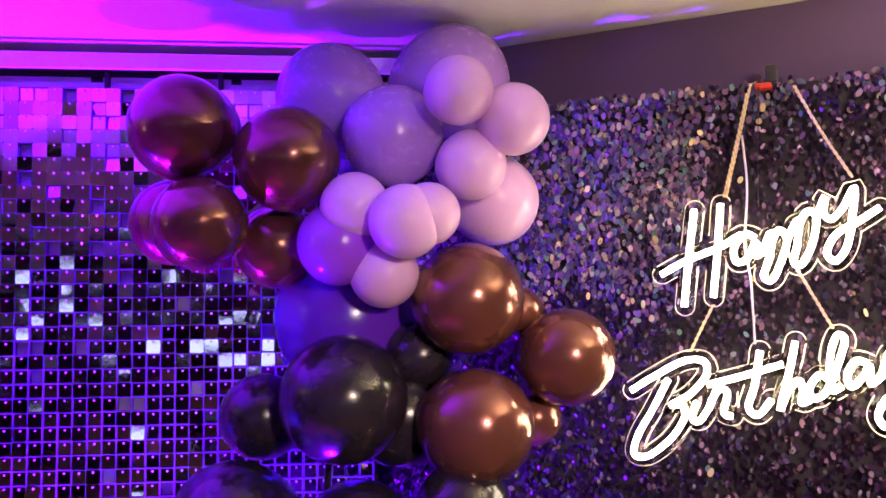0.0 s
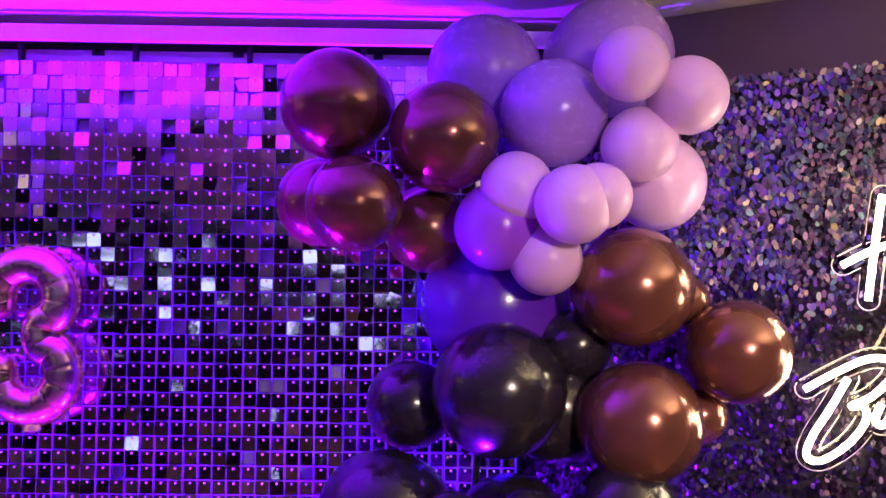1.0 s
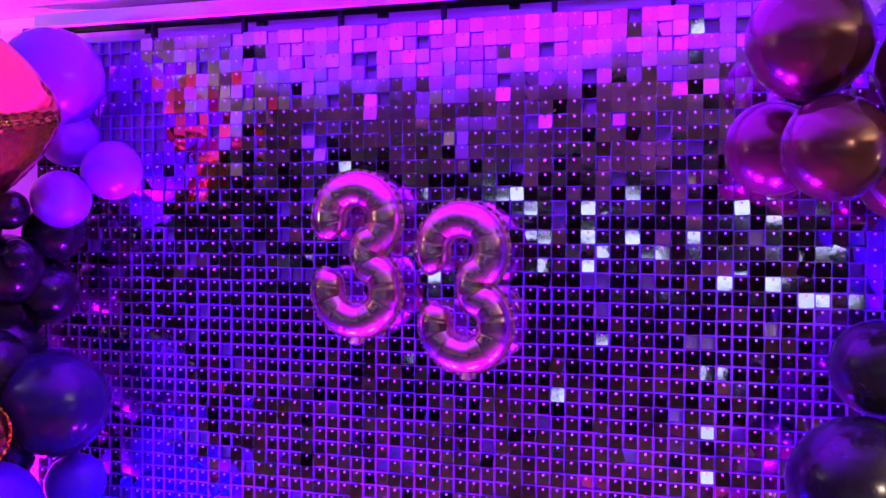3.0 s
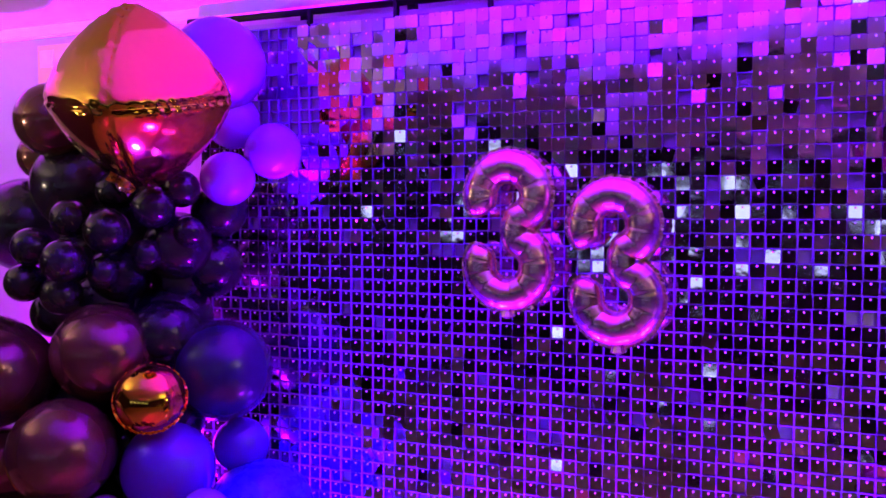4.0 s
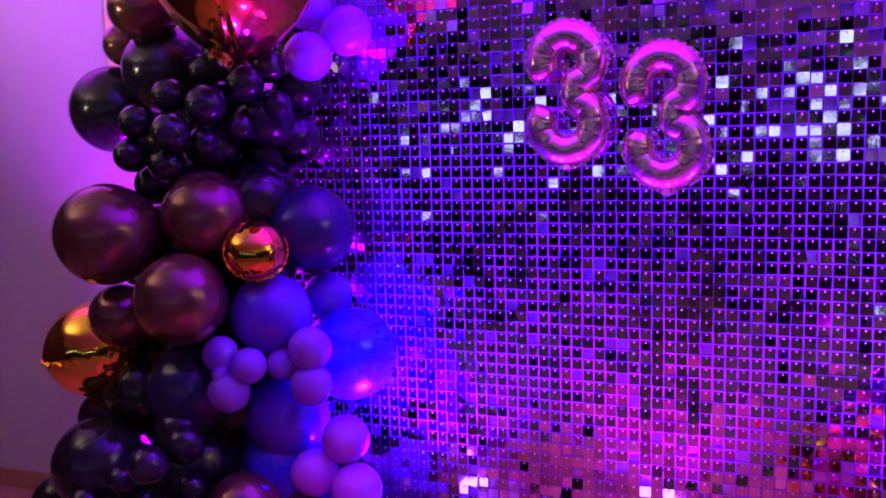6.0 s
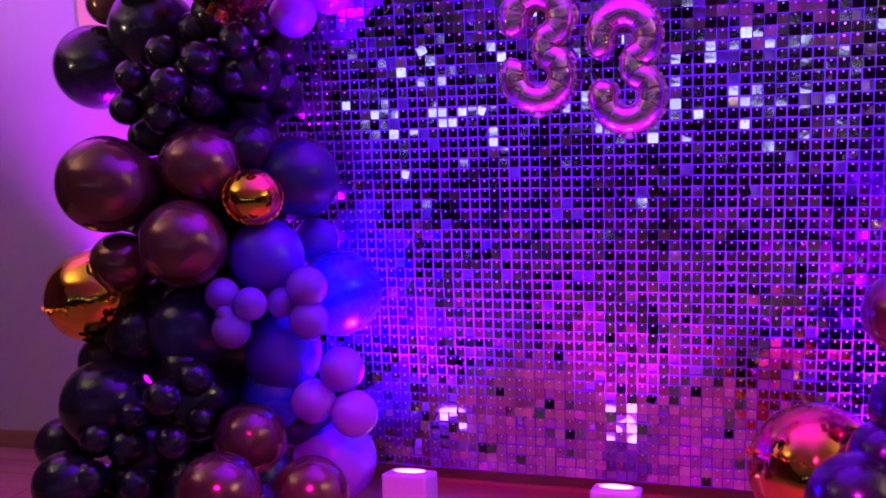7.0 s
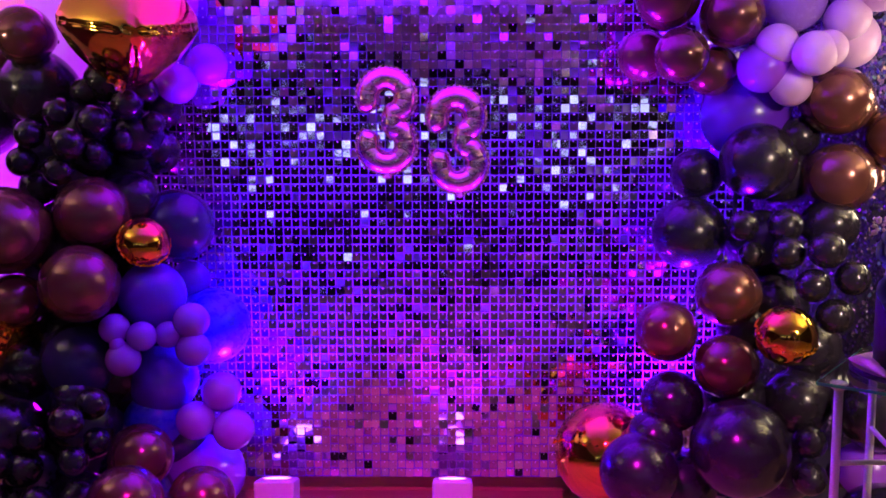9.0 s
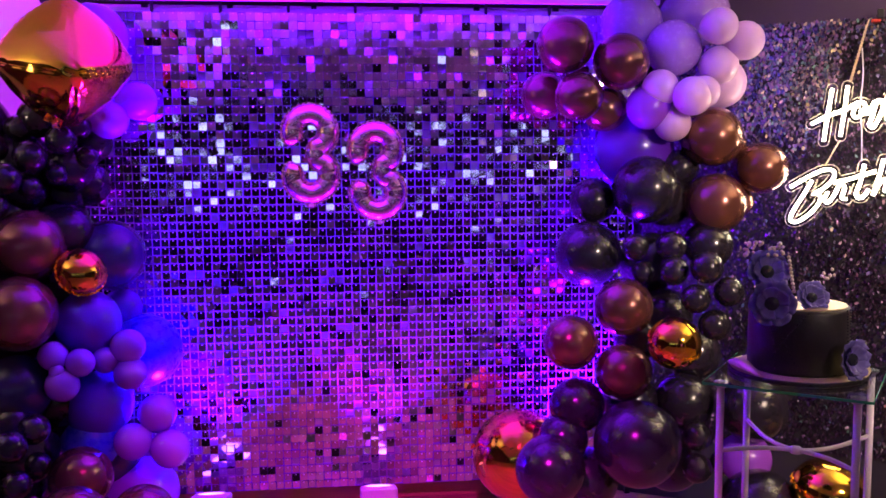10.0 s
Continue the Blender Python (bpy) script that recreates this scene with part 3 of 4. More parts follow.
left_balloon("black", -1.939, 2.128, 0.464, 0.053)
left_balloon("black", -2.205, 2.072, 0.349, 0.057)
left_balloon("black", -2.056, 2.090, 0.334, 0.053)
left_balloon("black", -1.898, 2.230, 0.502, 0.046)
left_balloon("black", -2.495, 2.313, 0.351, 0.089)
left_balloon("black", -2.285, 2.066, 0.328, 0.103)
left_balloon("choc", -1.768, 2.299, 0.420, 0.118)
left_balloon("choc", -1.712, 1.994, 0.372, 0.124)
left_balloon("choc", -1.525, 2.210, 0.294, 0.118)
# inner balloons that fill the garlands
left_balloon("black", -2.22, 2.42, 0.72, 0.12)
left_balloon("black", -2.02, 2.36, 0.62, 0.09)
left_balloon("black", -1.86, 2.60, 1.33, 0.10)
left_balloon("black", -2.06, 2.70, 1.60, 0.13)
left_balloon("black", -2.20, 2.62, 1.52, 0.10)
left_balloon("black", -1.86, 2.66, 1.58, 0.10)
left_balloon("black", -2.02, 2.60, 1.50, 0.09)
left_balloon("navy", -1.78, 2.62, 0.72, 0.10)
left_balloon("black", -1.92, 2.52, 0.66, 0.11)
left_balloon("black", -2.12, 2.56, 0.98, 0.10)
left_balloon("black", -1.93, 2.72, 1.36, 0.12)
left_balloon("black", -2.10, 2.62, 1.40, 0.11)
left_balloon("black", -2.13, 2.56, 1.13, 0.11)
left_balloon("black", -1.88, 2.62, 1.10, 0.12)
left_balloon("black", -2.12, 2.52, 0.80, 0.13)
left_balloon("navy", -1.90, 2.66, 0.82, 0.13)
left_balloon("black", -2.02, 2.42, 0.50, 0.14)
left_balloon("black", -2.18, 2.36, 0.34, 0.12)
left_balloon("black", -2.00, 2.30, 0.24, 0.12)
left_balloon("navy", -1.82, 2.44, 0.22, 0.12)
left_balloon("navy", -1.74, 2.60, 0.42, 0.13)
left_balloon("black", -2.36, 2.42, 0.62, 0.10)
left_balloon("black", -2.30, 2.18, 0.12, 0.11)
left_balloon("black", -1.95, 2.60, 1.78, 0.08)
right_balloon("black", 0.52, 2.56, 1.16, 0.13)
right_balloon("black", 0.56, 2.48, 0.94, 0.12)
right_balloon("black", 0.44, 2.46, 0.86, 0.10)
right_balloon("black", 0.66, 2.40, 0.80, 0.11)
right_balloon("black", 0.40, 2.42, 0.60, 0.12)
right_balloon("black", 0.58, 2.42, 0.34, 0.13)
right_balloon("black", 0.20, 2.36, 0.30, 0.13)
right_balloon("black", 0.74, 2.46, 1.24, 0.10)
right_balloon("black", 0.62, 2.62, 1.42, 0.12)
right_balloon("black", 0.30, 2.66, 1.42, 0.10)

left_balloon("black", -2.20, 2.60, 0.46, 0.12)
left_balloon("black", -1.95, 2.55, 0.60, 0.11)
left_balloon("black", -2.40, 2.36, 0.44, 0.09)
left_balloon("black", -1.66, 2.10, 0.28, 0.09)
right_balloon("black", 0.08, 2.28, 0.50, 0.10)
right_balloon("black", 0.40, 2.34, 0.42, 0.12)

left_balloon("black", -2.09, 2.57, 0.30, 0.12)
left_balloon("black", -2.02, 2.62, 0.99, 0.09)
left_balloon("black", -1.98, 2.66, 0.56, 0.10)
left_balloon("black", -2.26, 2.56, 1.03, 0.09)
left_balloon("black", -2.26, 2.66, 0.88, 0.11)
left_balloon("black", -2.04, 2.68, 0.90, 0.11)
left_balloon("black", -2.27, 2.56, 0.55, 0.11)
left_balloon("black", -2.31, 2.70, 0.53, 0.11)
left_balloon("black", -2.24, 2.72, 1.29, 0.10)
left_balloon("black", -2.05, 2.72, 1.14, 0.10)
left_balloon("black", -2.20, 2.32, 0.22, 0.13)
left_balloon("black", -2.42, 2.34, 0.16, 0.12)
left_balloon("black", -2.09, 2.20, 0.15, 0.12)

# strips that the balloons are tied to
for name, line in (("right", [(0.35, 2.6, 0.0), (0.42, 2.62, 0.6), (0.45, 2.65, 1.3), (0.5, 2.68, 1.8), (0.62, 2.66, 2.15)]), ("left", [(-2.0, 2.5, 0.0), (-1.98, 2.55, 0.6), (-1.98, 2.6, 1.2), (-1.98, 2.68, 1.7), (-1.85, 2.7, 2.1)])):
    st = tagged(holder("garland_stand"), "thin black stand that carries the balloon garland", "stand")
    part("pole", tube(smooth_line(line, 8), 0.008, 8), M_BLACKMETAL, st)
    foot = lathe([(0.13, 0), (0.13, 0.008), (0.02, 0.014), (0.012, 0.03)], 24)
    bmesh.ops.translate(foot, vec=(line[0][0], line[0][1], 0), verts=foot.verts)
    part("foot_plate", foot, M_BLACKMETAL, st)


# ---- foil balloons ----
def foil_orb(at, r, turn, label, squash=0.82):
    """Two foil discs welded round the rim and blown up: creased towards the seam."""
    ob = holder("foil_balloon", at, turn)
    tagged(ob, label, "foil balloon", "foil balloons")
    bm = bmesh.new()
    bmesh.ops.create_uvsphere(bm, u_segments=72, v_segments=28, radius=1)
    rn = random.Random(int(r * 1e4))
    ph = [rn.uniform(0, math.tau) for _ in range(4)]
    for v in bm.verts:
        a, k = math.atan2(v.co.y, v.co.x), 1 - abs(v.co.z)
        crease = (math.sin(18 * a + ph[0]) + 0.7 * math.sin(29 * a + ph[1]) + 0.5 * math.sin(11 * a + ph[2])) * 0.03 * k ** 5
        v.co.z = v.co.z * squash + crease * 1.6
        v.co.x *= 1 + crease * 0.4
        v.co.y *= 1 + crease * 0.4
        v.co *= r
    part("foil", bm, M_GOLD, ob, smooth=True)
    ring = bmesh.new()
    inner, outer = [], []
    for i in range(96):
        a = i * math.tau / 96
        w = 0.006 * math.sin(i * 2.4) + 0.004 * math.sin(i * 1.1)
        inner.append(ring.verts.new((0.985 * r * math.cos(a), 0.985 * r * math.sin(a), w * 0.5)))
        outer.append(ring.verts.new((1.05 * r * math.cos(a), 1.05 * r * math.sin(a), w)))
    for i in range(96):
        ring.faces.new((inner[i], outer[i], outer[(i + 1) % 96], inner[(i + 1) % 96]))
    ring.normal_update()
    bmesh.ops.solidify(ring, geom=ring.faces[:], thickness=0.0006)
    part("seam", ring, M_GOLD, ob, "crimped foil seam")
    return ob


def foil_diamond(at, r, turn, label):
    """An eight-sided foil balloon, blown up, with crimped seams along its edges."""
    ob = holder("foil_balloon", at, turn)
    tagged(ob, label, "foil balloon", "foil balloons")
    bm = bmesh.new()
    bmesh.ops.create_icosphere(bm, subdivisions=6, radius=1)
    for v in bm.verts:
        d = v.co.normalized()
        octa = 1 / sum(math.sqrt(c * c + 0.012) for c in d)
        rad = 0.72 * octa + 0.34
        edge = min(abs(d.x), abs(d.y), abs(d.z))
        along = d.x * 31 + d.y * 37 + d.z * 29
        rad -= 0.02 * math.exp(-(edge / 0.03) ** 2)
        rad += 0.016 * math.sin(along) * math.exp(-(edge / 0.08) ** 2) * (0.35 + 0.65 * max(0, noise.noise(d * 2.2)) * 2)
        v.co = d * rad * r
    part("foil", bm, M_GOLD, ob, smooth=True)
    for axis in range(3):
        loop = []
        for i in range(120):
            a = i * math.tau / 120
            d = [math.cos(a), math.sin(a)]
            d.insert(axis, 0.003 * math.sin(i * 1.9))
            d = Vector(d).normalized()
            loop.append(d * r * (0.72 / sum(math.sqrt(c * c + 0.012) for c in d) + 0.34 - 0.020))
        part("seam", tube(loop, 0.0016, 5, True), M_GOLD, ob, "crimped foil seam")
    return ob


diamond = foil_diamond((-1.785, 2.42, 1.972), 0.262, (14, 0, 24), "large gold foil diamond balloon at the top of the garland")
foil_orb((-1.772, 2.44, 1.183), 0.093, (62, 0, 35), "small gold foil orb balloon in the garland", 0.9)
foil_orb((-2.370, 2.40, 0.855), 0.165, (4, -8, 0), "large gold foil orb balloon in the garland", 0.95)
foil_orb((0.470, 2.12, 0.905), 0.100, (25, 12, 0), "small gold foil orb balloon in the garland", 1.0)
foil_orb((-0.060, 2.47, 0.375), 0.192, (-22, 14, 0), "large gold foil orb balloon near the floor", 1.0)
foil_orb((1.020, 1.95, 0.365), 0.140, (10, 10, 0), "gold foil orb balloon below the table")
crumple = bmesh.new()
bmesh.ops.create_grid(crumple, x_segments=8, y_segments=6, size=0.03)
for v in crumple.verts:
    v.co.z = 0.012 * noise.noise(v.co * 60)
    v.co.x *= 1.2
crumple.normal_update()
bmesh.ops.solidify(crumple, geom=crumple.faces[:], thickness=0.0008)
tail = part("tail", crumple, M_SILVER, diamond, "crumpled silver foil tail")
tail.matrix_basis = pose(-0.05, -0.03, -0.215, 20, 40, 0)


def digit_three(at, turn, label):
    """A foil numeral 3: two fat rings open to the left, pinched where they meet."""
    ob = holder("number_balloon", at, turn)
    tagged(ob, label, "number balloon", "number balloons on the shimmer wall")
    top = [(0.076 * math.cos(a), 0.076 * math.sin(a) + 0.094) for a in [radians(222 - i * 29) for i in range(12)]]
    low = [(0.077 * math.cos(a), 0.077 * math.sin(a) - 0.094) for a in [radians(97 - i * 29) for i in range(12)]]
    knots = [Vector((x, 0, z)) for x, z in top[:-1] + low[1:]]
    STEP = 10
    line = smooth_line(knots, STEP)
    n, sides = len(line), 28
    bm = bmesh.new()
    rings, flange = [], []
    for i, p in enumerate(line):
        d = (line[min(i + 1, n - 1)] - line[max(i - 1, 0)]).normalized()
        nrm = Vector((-d.z, 0, d.x))
        # a tuck in the foil at every knot, and rounded ends
        near = min(i % STEP, STEP - i % STEP) / STEP
        tuck = 1 - 0.032 * math.exp(-(near / 0.09) ** 2)
        end = min(i, n - 1 - i) / 11
        cap = math.sqrt(1 - (1 - end) ** 2) if end < 1 else 1.0
        rad = 0.0440 * tuck * max(cap, 0.12)
        ring = []
        for k in range(sides):
            a = k * math.tau / sides
            pucker = 1 - 0.012 * (abs(math.cos(a)) ** 3) * math.sin(i * 2.6)
            ring.append(bm.verts.new(p + nrm * rad * pucker * math.cos(a) + Vector((0, 0.92 * rad * math.sin(a), 0))))
        rings.append(ring)
        flange.append((p, nrm, rad))
    for a, b in zip(rings, rings[1:]):
        for k in range(sides):
            bm.faces.new((a[k], a[(k + 1) % sides], b[(k + 1) % sides], b[k]))
    bm.faces.new(rings[0])
    bm.faces.new(rings[-1][::-1])
    bmesh.ops.recalc_face_normals(bm, faces=bm.faces)
    part("foil", bm, M_ROSE, ob, smooth=True)
    for side, wide in ((1, 0.007), (-1, 0.003)):
        rim, last = bmesh.new(), None
        for i, (at_p, nrm, rad) in enumerate(flange):
            wave = 0.0009 * math.sin(i * 1.7)
            pair = (rim.verts.new(at_p + nrm * side * rad * 0.95), rim.verts.new(at_p + nrm * side * (rad + wide + wave * 0.5) + Vector((0, wave, 0))))
            if last:
                rim.faces.new((last[0], last[1], pair[1], pair[0]))
            last = pair
        rim.normal_update()
        bmesh.ops.solidify(rim, geom=rim.faces[:], thickness=0.0006)
        part("seam", rim, M_ROSE, ob, "crimped foil seam")
    tail = lathe([(0.004, -0.235), (0.022, -0.228), (0.012, -0.20), (0.028, -0.18)], 12)
    part("tail", tail, M_ROSE, ob, "crumpled foil tail")
    return ob


digit_three((-0.905, 2.82, 1.632), (0, 0, 3), "rose gold foil number three balloon on the shimmer wall")
digit_three((-0.620, 2.82, 1.555), (0, -3, -2), "rose gold foil number three balloon hanging slightly lower")

# ---- sequin panel and neon sign ----
panel = tagged(holder("sequin_panel", (PANEL_AT[0], PANEL_AT[1], 0), (0, 0, PANEL_TURN)), "dark panel covered in iridescent round sequins", "sequin panel")
PW0, PW1, PTOP = -0.62, 1.0, 2.165
part("board", box(PW0, 0.016, 0.0, PW1, 0.026, PTOP), M_PANELCLOTH, panel, "dark cloth board")
rs = random.Random(3)
pale_sequins, dark_sequins = ([], []), ([], [])
for i in range(60000):
    x, z = rs.uniform(PW0, PW1), rs.uniform(0.3, PTOP + 0.012)
    # pale sequins gather along the top edge and in a broad patch near the garland
    low = 1.52 + 0.16 * max(0, x + 0.3) + (0.40 if x > 0.42 else 0.40 * max(0, (x - 0.22) / 0.20) ** 2)
    patch = (z - low) / 0.22 + 0.7 * noise.noise((x * 7, 0, z * 7))
    pale = rs.random() < min(max(patch, 0.03), 0.86)
    if rs.random() > (0.9 if pale else 0.55):
        continue
    grow = 1.3 if pale else 1.0
    w, h = grow * rs.uniform(0.0034, 0.0056), grow * rs.uniform(0.0052, 0.0084)
    hem = min(max((z - 2.03) / 0.1, 0), 1)
    m = pose(x, 0.010 - rs.random() * (0.012 + 0.016 * hem), z, rs.gauss(6 + 16 * hem, 16), rs.gauss(0, 30), rs.gauss(0, 24))
    v, f = pale_sequins if pale else dark_sequins
    k = len(v)
    v += [m @ Vector((w * math.cos(a * math.tau / 8), 0, h * math.sin(a * math.tau / 8) - h)) for a in range(8)]
    f.append(tuple(range(k, k + 8)))
for (v, f), material, words in ((pale_sequins, M_SEQUIN, "pale iridescent sequins along the top and near the garland"), (dark_sequins, M_DARKSEQUIN, "dark sequins, mostly lower on the panel")):
    me = bpy.data.meshes.new("sequin_cover")
    me.from_pydata(v, [], f)
    me.materials.append(material)
    sq = new("sequin_cover", me)
    sq.parent = panel
    tagged(sq, words, kind="stuff")

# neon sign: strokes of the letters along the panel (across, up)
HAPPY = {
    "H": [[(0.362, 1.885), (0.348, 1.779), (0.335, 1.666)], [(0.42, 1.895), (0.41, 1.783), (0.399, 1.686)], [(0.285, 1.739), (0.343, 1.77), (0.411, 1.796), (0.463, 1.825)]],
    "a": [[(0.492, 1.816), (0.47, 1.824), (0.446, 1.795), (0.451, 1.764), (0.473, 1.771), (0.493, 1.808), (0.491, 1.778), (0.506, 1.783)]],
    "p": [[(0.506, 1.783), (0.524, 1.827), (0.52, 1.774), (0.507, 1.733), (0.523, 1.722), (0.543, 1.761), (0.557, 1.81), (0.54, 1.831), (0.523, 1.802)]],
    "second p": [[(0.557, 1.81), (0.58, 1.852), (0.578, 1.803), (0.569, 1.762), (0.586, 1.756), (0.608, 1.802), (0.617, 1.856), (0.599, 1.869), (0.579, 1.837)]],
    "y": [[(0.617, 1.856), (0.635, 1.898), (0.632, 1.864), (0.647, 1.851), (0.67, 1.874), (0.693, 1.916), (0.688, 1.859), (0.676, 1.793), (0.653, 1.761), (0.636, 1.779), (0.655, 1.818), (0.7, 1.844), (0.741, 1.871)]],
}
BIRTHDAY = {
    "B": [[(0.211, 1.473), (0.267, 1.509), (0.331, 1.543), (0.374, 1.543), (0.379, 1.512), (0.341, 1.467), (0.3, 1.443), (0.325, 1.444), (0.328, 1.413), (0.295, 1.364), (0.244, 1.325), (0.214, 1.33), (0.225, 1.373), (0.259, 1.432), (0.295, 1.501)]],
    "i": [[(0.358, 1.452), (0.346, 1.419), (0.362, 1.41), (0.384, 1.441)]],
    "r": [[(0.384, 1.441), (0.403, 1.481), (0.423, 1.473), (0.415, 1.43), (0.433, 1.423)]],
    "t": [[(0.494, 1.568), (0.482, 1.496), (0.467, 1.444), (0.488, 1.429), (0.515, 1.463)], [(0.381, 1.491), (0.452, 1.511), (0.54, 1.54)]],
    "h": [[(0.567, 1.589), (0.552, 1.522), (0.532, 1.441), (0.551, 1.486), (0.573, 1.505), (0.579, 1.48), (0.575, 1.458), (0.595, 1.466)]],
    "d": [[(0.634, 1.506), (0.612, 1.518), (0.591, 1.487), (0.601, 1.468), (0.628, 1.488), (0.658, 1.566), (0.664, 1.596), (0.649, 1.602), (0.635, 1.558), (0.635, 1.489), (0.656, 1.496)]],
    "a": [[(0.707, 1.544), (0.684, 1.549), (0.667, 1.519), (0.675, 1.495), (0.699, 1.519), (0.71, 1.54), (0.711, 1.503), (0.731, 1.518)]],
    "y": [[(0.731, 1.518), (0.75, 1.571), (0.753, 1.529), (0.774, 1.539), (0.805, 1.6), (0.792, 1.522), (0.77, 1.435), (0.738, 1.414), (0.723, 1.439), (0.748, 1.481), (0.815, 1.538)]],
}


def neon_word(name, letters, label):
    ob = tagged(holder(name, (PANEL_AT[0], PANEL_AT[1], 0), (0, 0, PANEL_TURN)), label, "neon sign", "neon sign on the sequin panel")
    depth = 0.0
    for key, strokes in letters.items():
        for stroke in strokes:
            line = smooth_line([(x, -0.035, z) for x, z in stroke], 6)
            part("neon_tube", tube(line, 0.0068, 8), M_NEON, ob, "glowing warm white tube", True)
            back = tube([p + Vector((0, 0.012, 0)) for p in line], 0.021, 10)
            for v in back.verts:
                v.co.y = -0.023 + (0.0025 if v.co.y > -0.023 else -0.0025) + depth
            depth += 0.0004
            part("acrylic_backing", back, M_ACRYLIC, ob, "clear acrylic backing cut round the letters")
    # pale tubes round the letters stand in for light along the acrylic's edges
    lines = [smooth_line([(x, 0, z) for x, z in st], 6) for strokes in letters.values() for st in strokes]
    for own in lines:
        loop = []
        for sgn in (1, -1):
            seq = own if sgn > 0 else own[::-1]
            for i, p in enumerate(seq):
                d = (seq[min(i + 1, len(seq) - 1)] - seq[max(i - 1, 0)]).normalized()
                loop.append(p + 0.0215 * Vector((-d.z, 0, d.x)))
            for k in range(1, 8):
                a = math.pi * k / 8
                loop.append(p + 0.0215 * (math.cos(a) * Vector((-d.z, 0, d.x)) + math.sin(a) * d))
        run = []
        for p in loop + [None]:
            if p is not None and min((p - q).length for l in lines for q in l) > 0.0195:
                run.append(Vector((p.x, -0.0235, p.z)))
                continue
            if len(run) > 3:
                part("acrylic_rim", tube(run, 0.0012, 5), M_RIM, ob, "pale tube standing in for the lit edge of the acrylic")
            run = []
    return ob


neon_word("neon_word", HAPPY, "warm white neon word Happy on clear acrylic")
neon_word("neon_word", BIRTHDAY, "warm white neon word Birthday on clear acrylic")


def cord(points, radius, label, material):
    ob = tagged(holder("cord", (PANEL_AT[0], PANEL_AT[1], 0), (0, 0, PANEL_TURN)), label, "cord", "cords of the neon sign")
    line = smooth_line([(x, -0.03 + 0.004 * (i % 2), z) for i, (x, z) in enumerate(points)], 6)
    if material != M_ROPE:
        part("strand", tube(line, radius, 6), material, ob)
        return
    # two strands laid round each other
    fine = []
    for p, q in zip(line, line[1:]):
        n = max(2, int((q - p).length / 0.003))
        for i in range(n):
            fine.append(Vector(p).lerp(Vector(q), i / n))
    for turn in (0, math.pi):
        strand = [p + 0.6 * radius * Vector((math.cos(i * 0.75 + turn), math.sin(i * 0.75 + turn), 0)) for i, p in enumerate(fine)]
        part("strand", tube(strand, radius * 0.6, 5), material, ob)


cord([(0.491, 2.162), (0.461, 2.034), (0.431, 1.907)], 0.0032, "cream twisted cord that holds the neon sign", M_ROPE)
cord([(0.483, 2.141), (0.456, 2.028), (0.426, 1.907)], 0.0032, "cream twisted cord that holds the neon sign", M_ROPE)
cord([(0.581, 2.147), (0.634, 2.039), (0.692, 1.936)], 0.0036, "cream twisted cord that holds the neon sign", M_ROPE)
cord([(0.398, 1.669), (0.372, 1.619), (0.344, 1.562)], 0.0034, "cream twisted cord between the neon words", M_ROPE)
cord([(0.551, 1.791), (0.596, 1.705), (0.644, 1.614)], 0.0036, "cream twisted cord between the neon words", M_ROPE)
cord([(0.469, 2.047), (0.477, 1.932), (0.469, 1.806), (0.479, 1.719), (0.484, 1.582)], 0.0026, "clear white power cable of the neon sign", M_WHITEBOX)
cord([(0.508, 2.157), (0.502, 2.018), (0.5, 1.883)], 0.001, "thin dark wire above the neon sign", M_DARKPLASTIC)
clip = tagged(holder("clip", (PANEL_AT[0], PANEL_AT[1], 0), (0, 0, PANEL_TURN)), "small red clip on the top edge of the panel", "clip")
part("jaw", box(0.499, -0.03, 2.148, 0.535, 0.055, 2.162, 0.004), M_RED, clip)
part("lever", box(0.521, -0.015, 2.164, 0.547, 0.0, 2.204, 0.003), M_DARKPLASTIC, clip, "black lever")

# ---- cake table ----
table = tagged(holder("side_table", (0.549, 1.346, 0), (0, 0, -37.2)), "square glass-topped side table with pale tubular legs", "table")
part("glass_top", box(-0.219, -0.219, 0.962, 0.219, 0.219, 0.970), M_GLASS, table, "clear green-edged glass top")
for k in range(4):
    edge = box(-0.2185, -0.2215, 0.9625, 0.2185, -0.2195, 0.9695)
    bmesh.ops.rotate(edge, cent=(0, 0, 0), matrix=Matrix.Rotation(k * math.pi / 2, 3, "Z"), verts=edge.verts)
    part("glass_edge", edge, M_EDGE, table, "green polished glass edge")
for sx in (-1, 1):
    for sy in (-1, 1):
        leg = part("leg", tube([(sx * 0.179, sy * 0.179, 0.0), (sx * 0.179, sy * 0.179, 0.952)], 0.0105, 12), M_TUBE, table, smooth=True)
        pad = lathe([(0.016, 0.951), (0.020, 0.955), (0.020, 0.9612), (0.012, 0.9615)], 16)
        bmesh.ops.translate(pad, vec=(sx * 0.179, sy * 0.179, 0), verts=pad.verts)
        part("pad", pad, M_WHITEBOX, leg, "round pad under the glass")
for flip in (1, -1):
    bar = [(-0.179 * (1 - 2 * t), flip * -0.179 * (1 - 2 * t) + flip * 0.040 * math.sin(math.tau * t), 0.764 - 0.022 * math.sin(math.pi * t)) for t in [i / 16 for i in range(17)]]
    part("stretcher", tube(bar, 0.0065, 10), M_TUBE, table, "curved tubular stretcher", True)
part("boss", lathe([(0.004, 0.730), (0.016, 0.733), (0.016, 0.751), (0.004, 0.754)], 16), M_TUBE, table, smooth=True)

# ---- cake ----
CAKE = Vector((0.56, 1.375, 0.970))
VIEW_R, VIEW_F = Vector((0.994, -0.108, 0)), Vector((0.108, 0.994, 0))
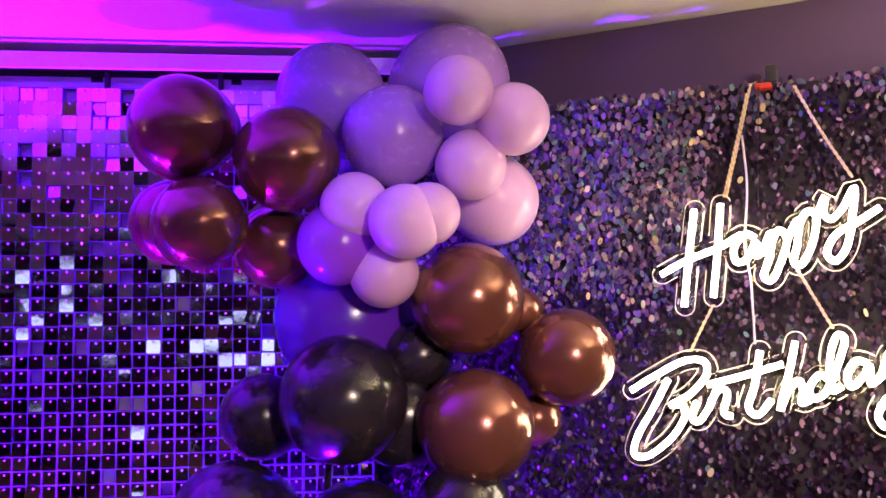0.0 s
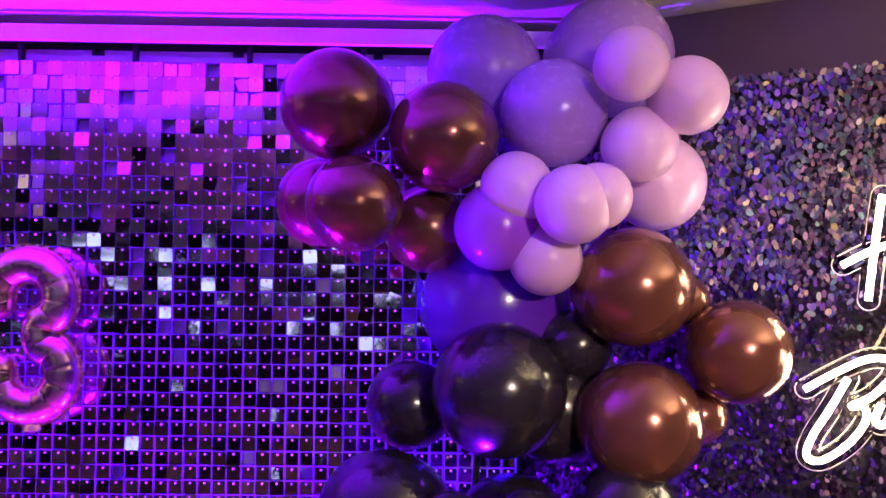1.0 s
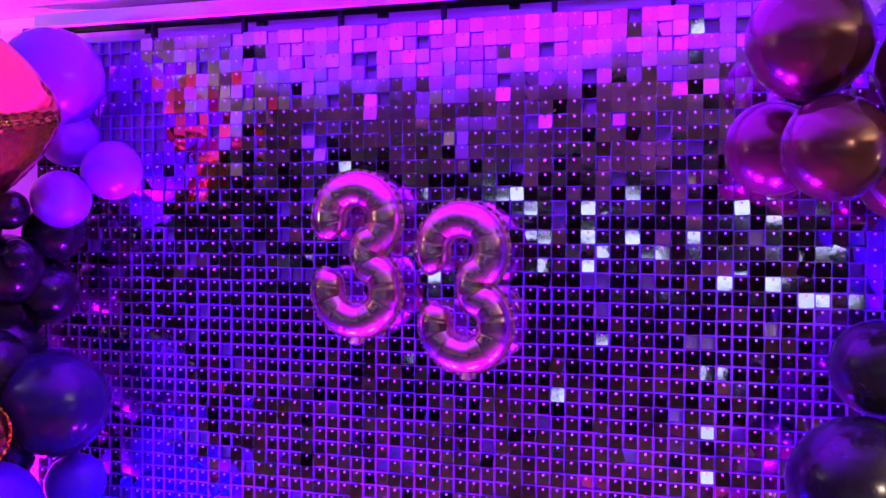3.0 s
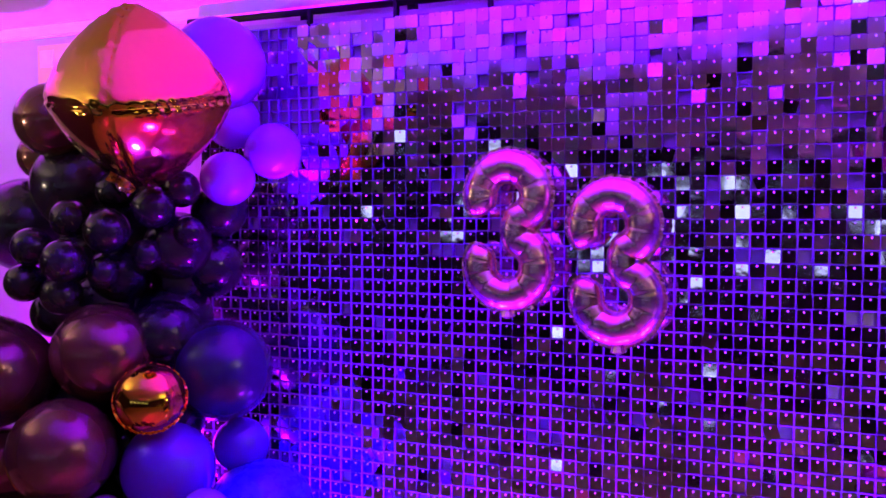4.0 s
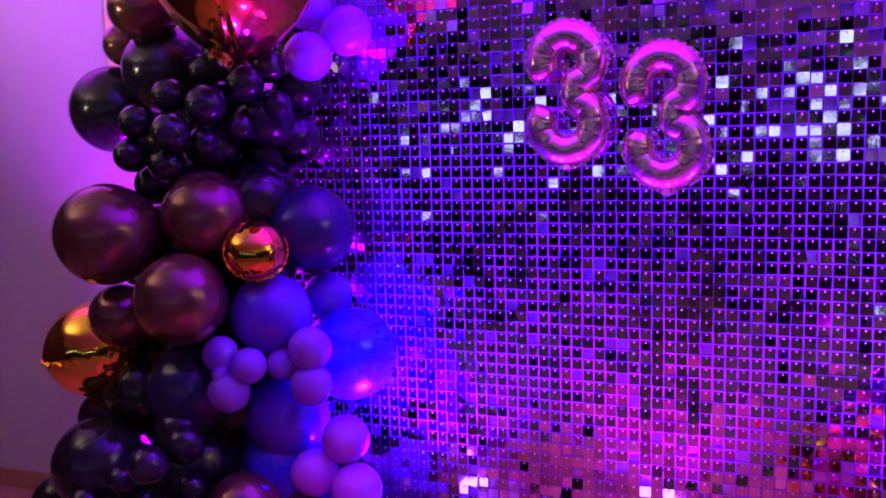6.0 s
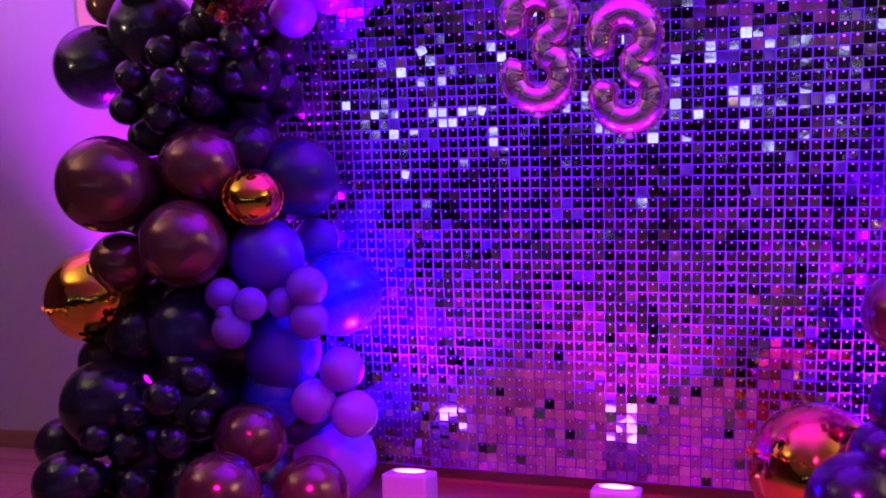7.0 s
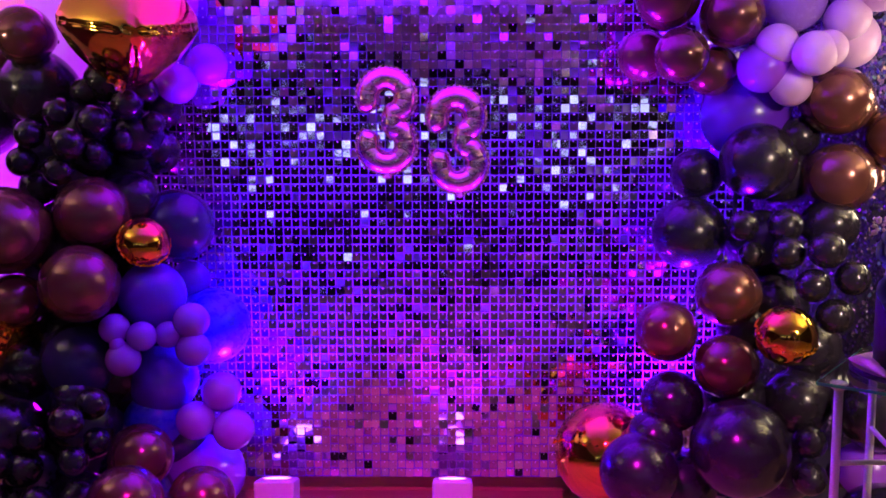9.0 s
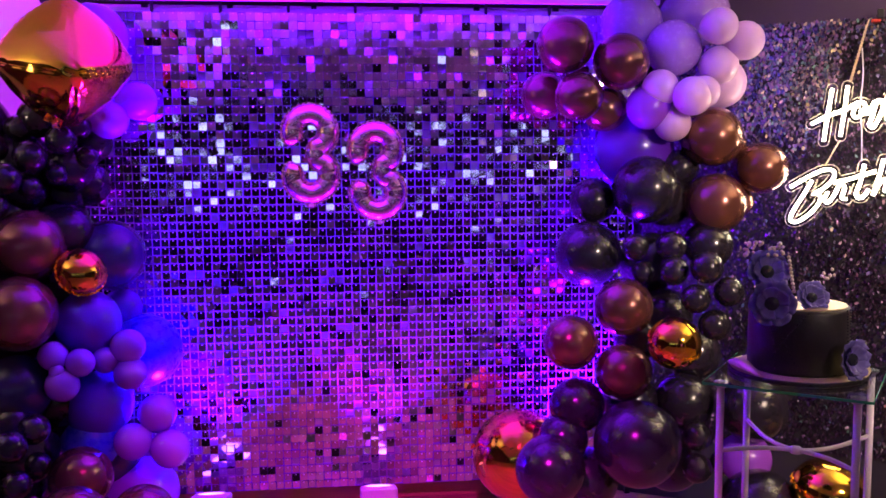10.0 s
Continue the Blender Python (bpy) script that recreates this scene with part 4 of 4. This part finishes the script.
drum = tagged(holder("cake_board", CAKE), "round dark cake board with gold foil edging", "cake board")
part("board", lathe([(0.192, 0.0005), (0.195, 0.003), (0.195, 0.012), (0.192, 0.014)], 48), M_DARKPLASTIC, drum)


part("board_cover", lathe([(0.190, 0.0145), (0.190, 0.0152), (0.186, 0.0154)], 48), M_CAKETOP, drum, "cream foil cover of the board")


def foil_leaf(a0, a1, lift):
    bm = bmesh.new()
    rows = []
    for i in range(13):
        a = a0 + (a1 - a0) * i / 12
        w = 0.045 * math.sin(math.pi * (i + 0.5) / 13) + 0.004
        ripple = 0.004 * math.sin(i * 2.1)
        rows.append([bm.verts.new(((0.197 - w * s) * math.cos(a), (0.197 - w * s) * math.sin(a), 0.0155 + lift * math.sin(math.pi * i / 12) * (0.4 + 0.6 * math.sin(math.pi * s)) + ripple * s)) for s in (0, 0.33, 0.66, 1)])
    for a, b in zip(rows, rows[1:]):
        for k in range(3):
            bm.faces.new((a[k], a[k + 1], b[k + 1], b[k]))
    bm.normal_update()
    bmesh.ops.solidify(bm, geom=bm.faces[:], thickness=0.001)
    part("foil_edging", bm, M_CAKETOP, drum, "crinkled gold foil edging", True)


foil_leaf(radians(150), radians(215), 0.030)
foil_leaf(radians(-52), radians(8), 0.022)

cake = tagged(holder("cake", CAKE + Vector((0, 0, 0.0158))), "round black birthday cake with indigo sugar flowers and a gold top", "cake")
part("tier", lathe([(0.136, 0.0), (0.141, 0.004), (0.141, 0.176), (0.138, 0.184), (0.132, 0.187)], 64), M_CAKE, cake, smooth=True)
part("top_disc", lathe([(0.131, 0.1875), (0.131, 0.1905), (0.127, 0.191)], 48), M_CAKETOP, cake, "gold disc on top")


def flower(at, r, face):
    """A ruffled open sugar flower with a dark centre."""
    turn = Vector(face).to_track_quat("Z", "Y").to_matrix().to_4x4()
    fl = holder("sugar_flower")
    fl.parent = cake
    fl.matrix_basis = Matrix.Translation(at) @ turn
    rf = random.Random(int(at[2] * 1e4))
    for ring, (n, size, lift) in enumerate(((6, 1.0, 0.28), (5, 0.72, 0.5))):
        for p in range(n):
            bm = bmesh.new()
            a0 = p * math.tau / n + ring * 0.5
            grid = []
            for i in range(7):
                u = i / 6
                row = []
                for j in range(7):
                    w = (j / 6 - 0.5) * 2
                    a = a0 + w * math.pi / n * 1.25 * (0.55 + 0.45 * math.sin(math.pi * min(u + 0.25, 1) * 0.8))
                    d = r * size * (0.15 + 0.85 * u) * (1 - 0.10 * w * w * u)
                    z = r * size * (lift * u * u + 0.10 * math.sin(w * 6 + p + ring) * u * u) + 0.002 * (p % 2)
                    row.append(bm.verts.new((d * math.cos(a), d * math.sin(a), z)))
                grid.append(row)
            for a, b in zip(grid, grid[1:]):
                for k in range(6):
                    bm.faces.new((a[k], a[k + 1], b[k + 1], b[k]))
            bm.normal_update()
            bmesh.ops.solidify(bm, geom=bm.faces[:], thickness=0.0012)
            part("petal", bm, M_PETAL, fl, smooth=True)
    part("flower_centre", lathe([(0.02 * r / 0.06, 0.0), (0.016 * r / 0.06, 0.012), (0.004, 0.016)], 12), M_BEAD, fl, "dark beaded centre")


def on_cake(right, near, up):
    return VIEW_R * right - VIEW_F * near + Vector((0, 0, up))


flower(on_cake(-0.105, 0.02, 0.285), 0.066, on_cake(0.05, 1, 0.35))
flower(on_cake(-0.118, 0.10, 0.205), 0.066, on_cake(-0.2, 1, 0.15))
flower(on_cake(0.005, 0.07, 0.215), 0.050, on_cake(0.1, 1, 0.5))
flower(on_cake(0.088, 0.150, 0.055), 0.060, on_cake(0.5, 1, 0.1))
part("flower_stem", tube([on_cake(-0.1, 0.0, 0.18), on_cake(-0.105, 0.01, 0.27)], 0.008, 8), M_CAKE, cake)


def bead(name, at, r, material):
    bm = bmesh.new()
    bmesh.ops.create_icosphere(bm, subdivisions=1, radius=r)
    bmesh.ops.translate(bm, vec=at, verts=bm.verts)
    part(name, bm, material, cake, smooth=True)


rb = random.Random(4)
for i in range(34):
    a = rb.uniform(0, math.tau)
    q = on_cake(-0.115 + 0.055 * math.cos(a), 0.02 + 0.02 * math.sin(a), 0.345 + rb.uniform(-0.012, 0.028))
    bead("pearl", q, rb.uniform(0.0045, 0.008), M_PEARL)
for i in range(14):
    bead("pearl", on_cake(0.0 + 0.006 * i, 0.05, 0.245 + 0.0035 * i + rb.uniform(-0.012, 0.012)), rb.uniform(0.004, 0.007), M_PEARL)
for i in range(10):
    bead("pearl", on_cake(-0.05 + 0.002 * i, 0.04, 0.33 - 0.011 * i), 0.006, M_PEARL)
for s0, s1 in ((-1.05, -0.35), (-0.95, -0.80), (-0.2, -1.0), (0.72, 0.86), (0.9, 0.98)):
    for i in range(18):
        t = i / 17
        a = s0 + (s1 - s0) * t
        q = VIEW_R * 0.1425 * math.sin(a) - VIEW_F * 0.1425 * math.cos(a)
        bead("icing_bead", (q.x, q.y, 0.183 - 0.165 * t + 0.01 * math.sin(math.pi * t)), 0.0027, M_BEAD)

# ---- floor boards ----
plank = bpy.data.meshes.new("floor_board")
pb = box(-0.595, -0.0635, -0.008, 0.595, 0.0635, 0.0, 0.0015)
pb.to_mesh(plank)
pb.free()
plank.materials.append(M_WOOD)
rows_y = int((BACK - 0.6) / 0.13) + 1
for j in range(rows_y):
    for i in range(-4, 4):
        x = i * 1.2 + (j * 0.41) % 1.2
        if LEFT + 0.6 < x < RIGHT - 0.6:
            ob = new("floor_board", plank)
            ob.location = (x, BACK - 0.07 - j * 0.13, 0)
            ob.parent = floor
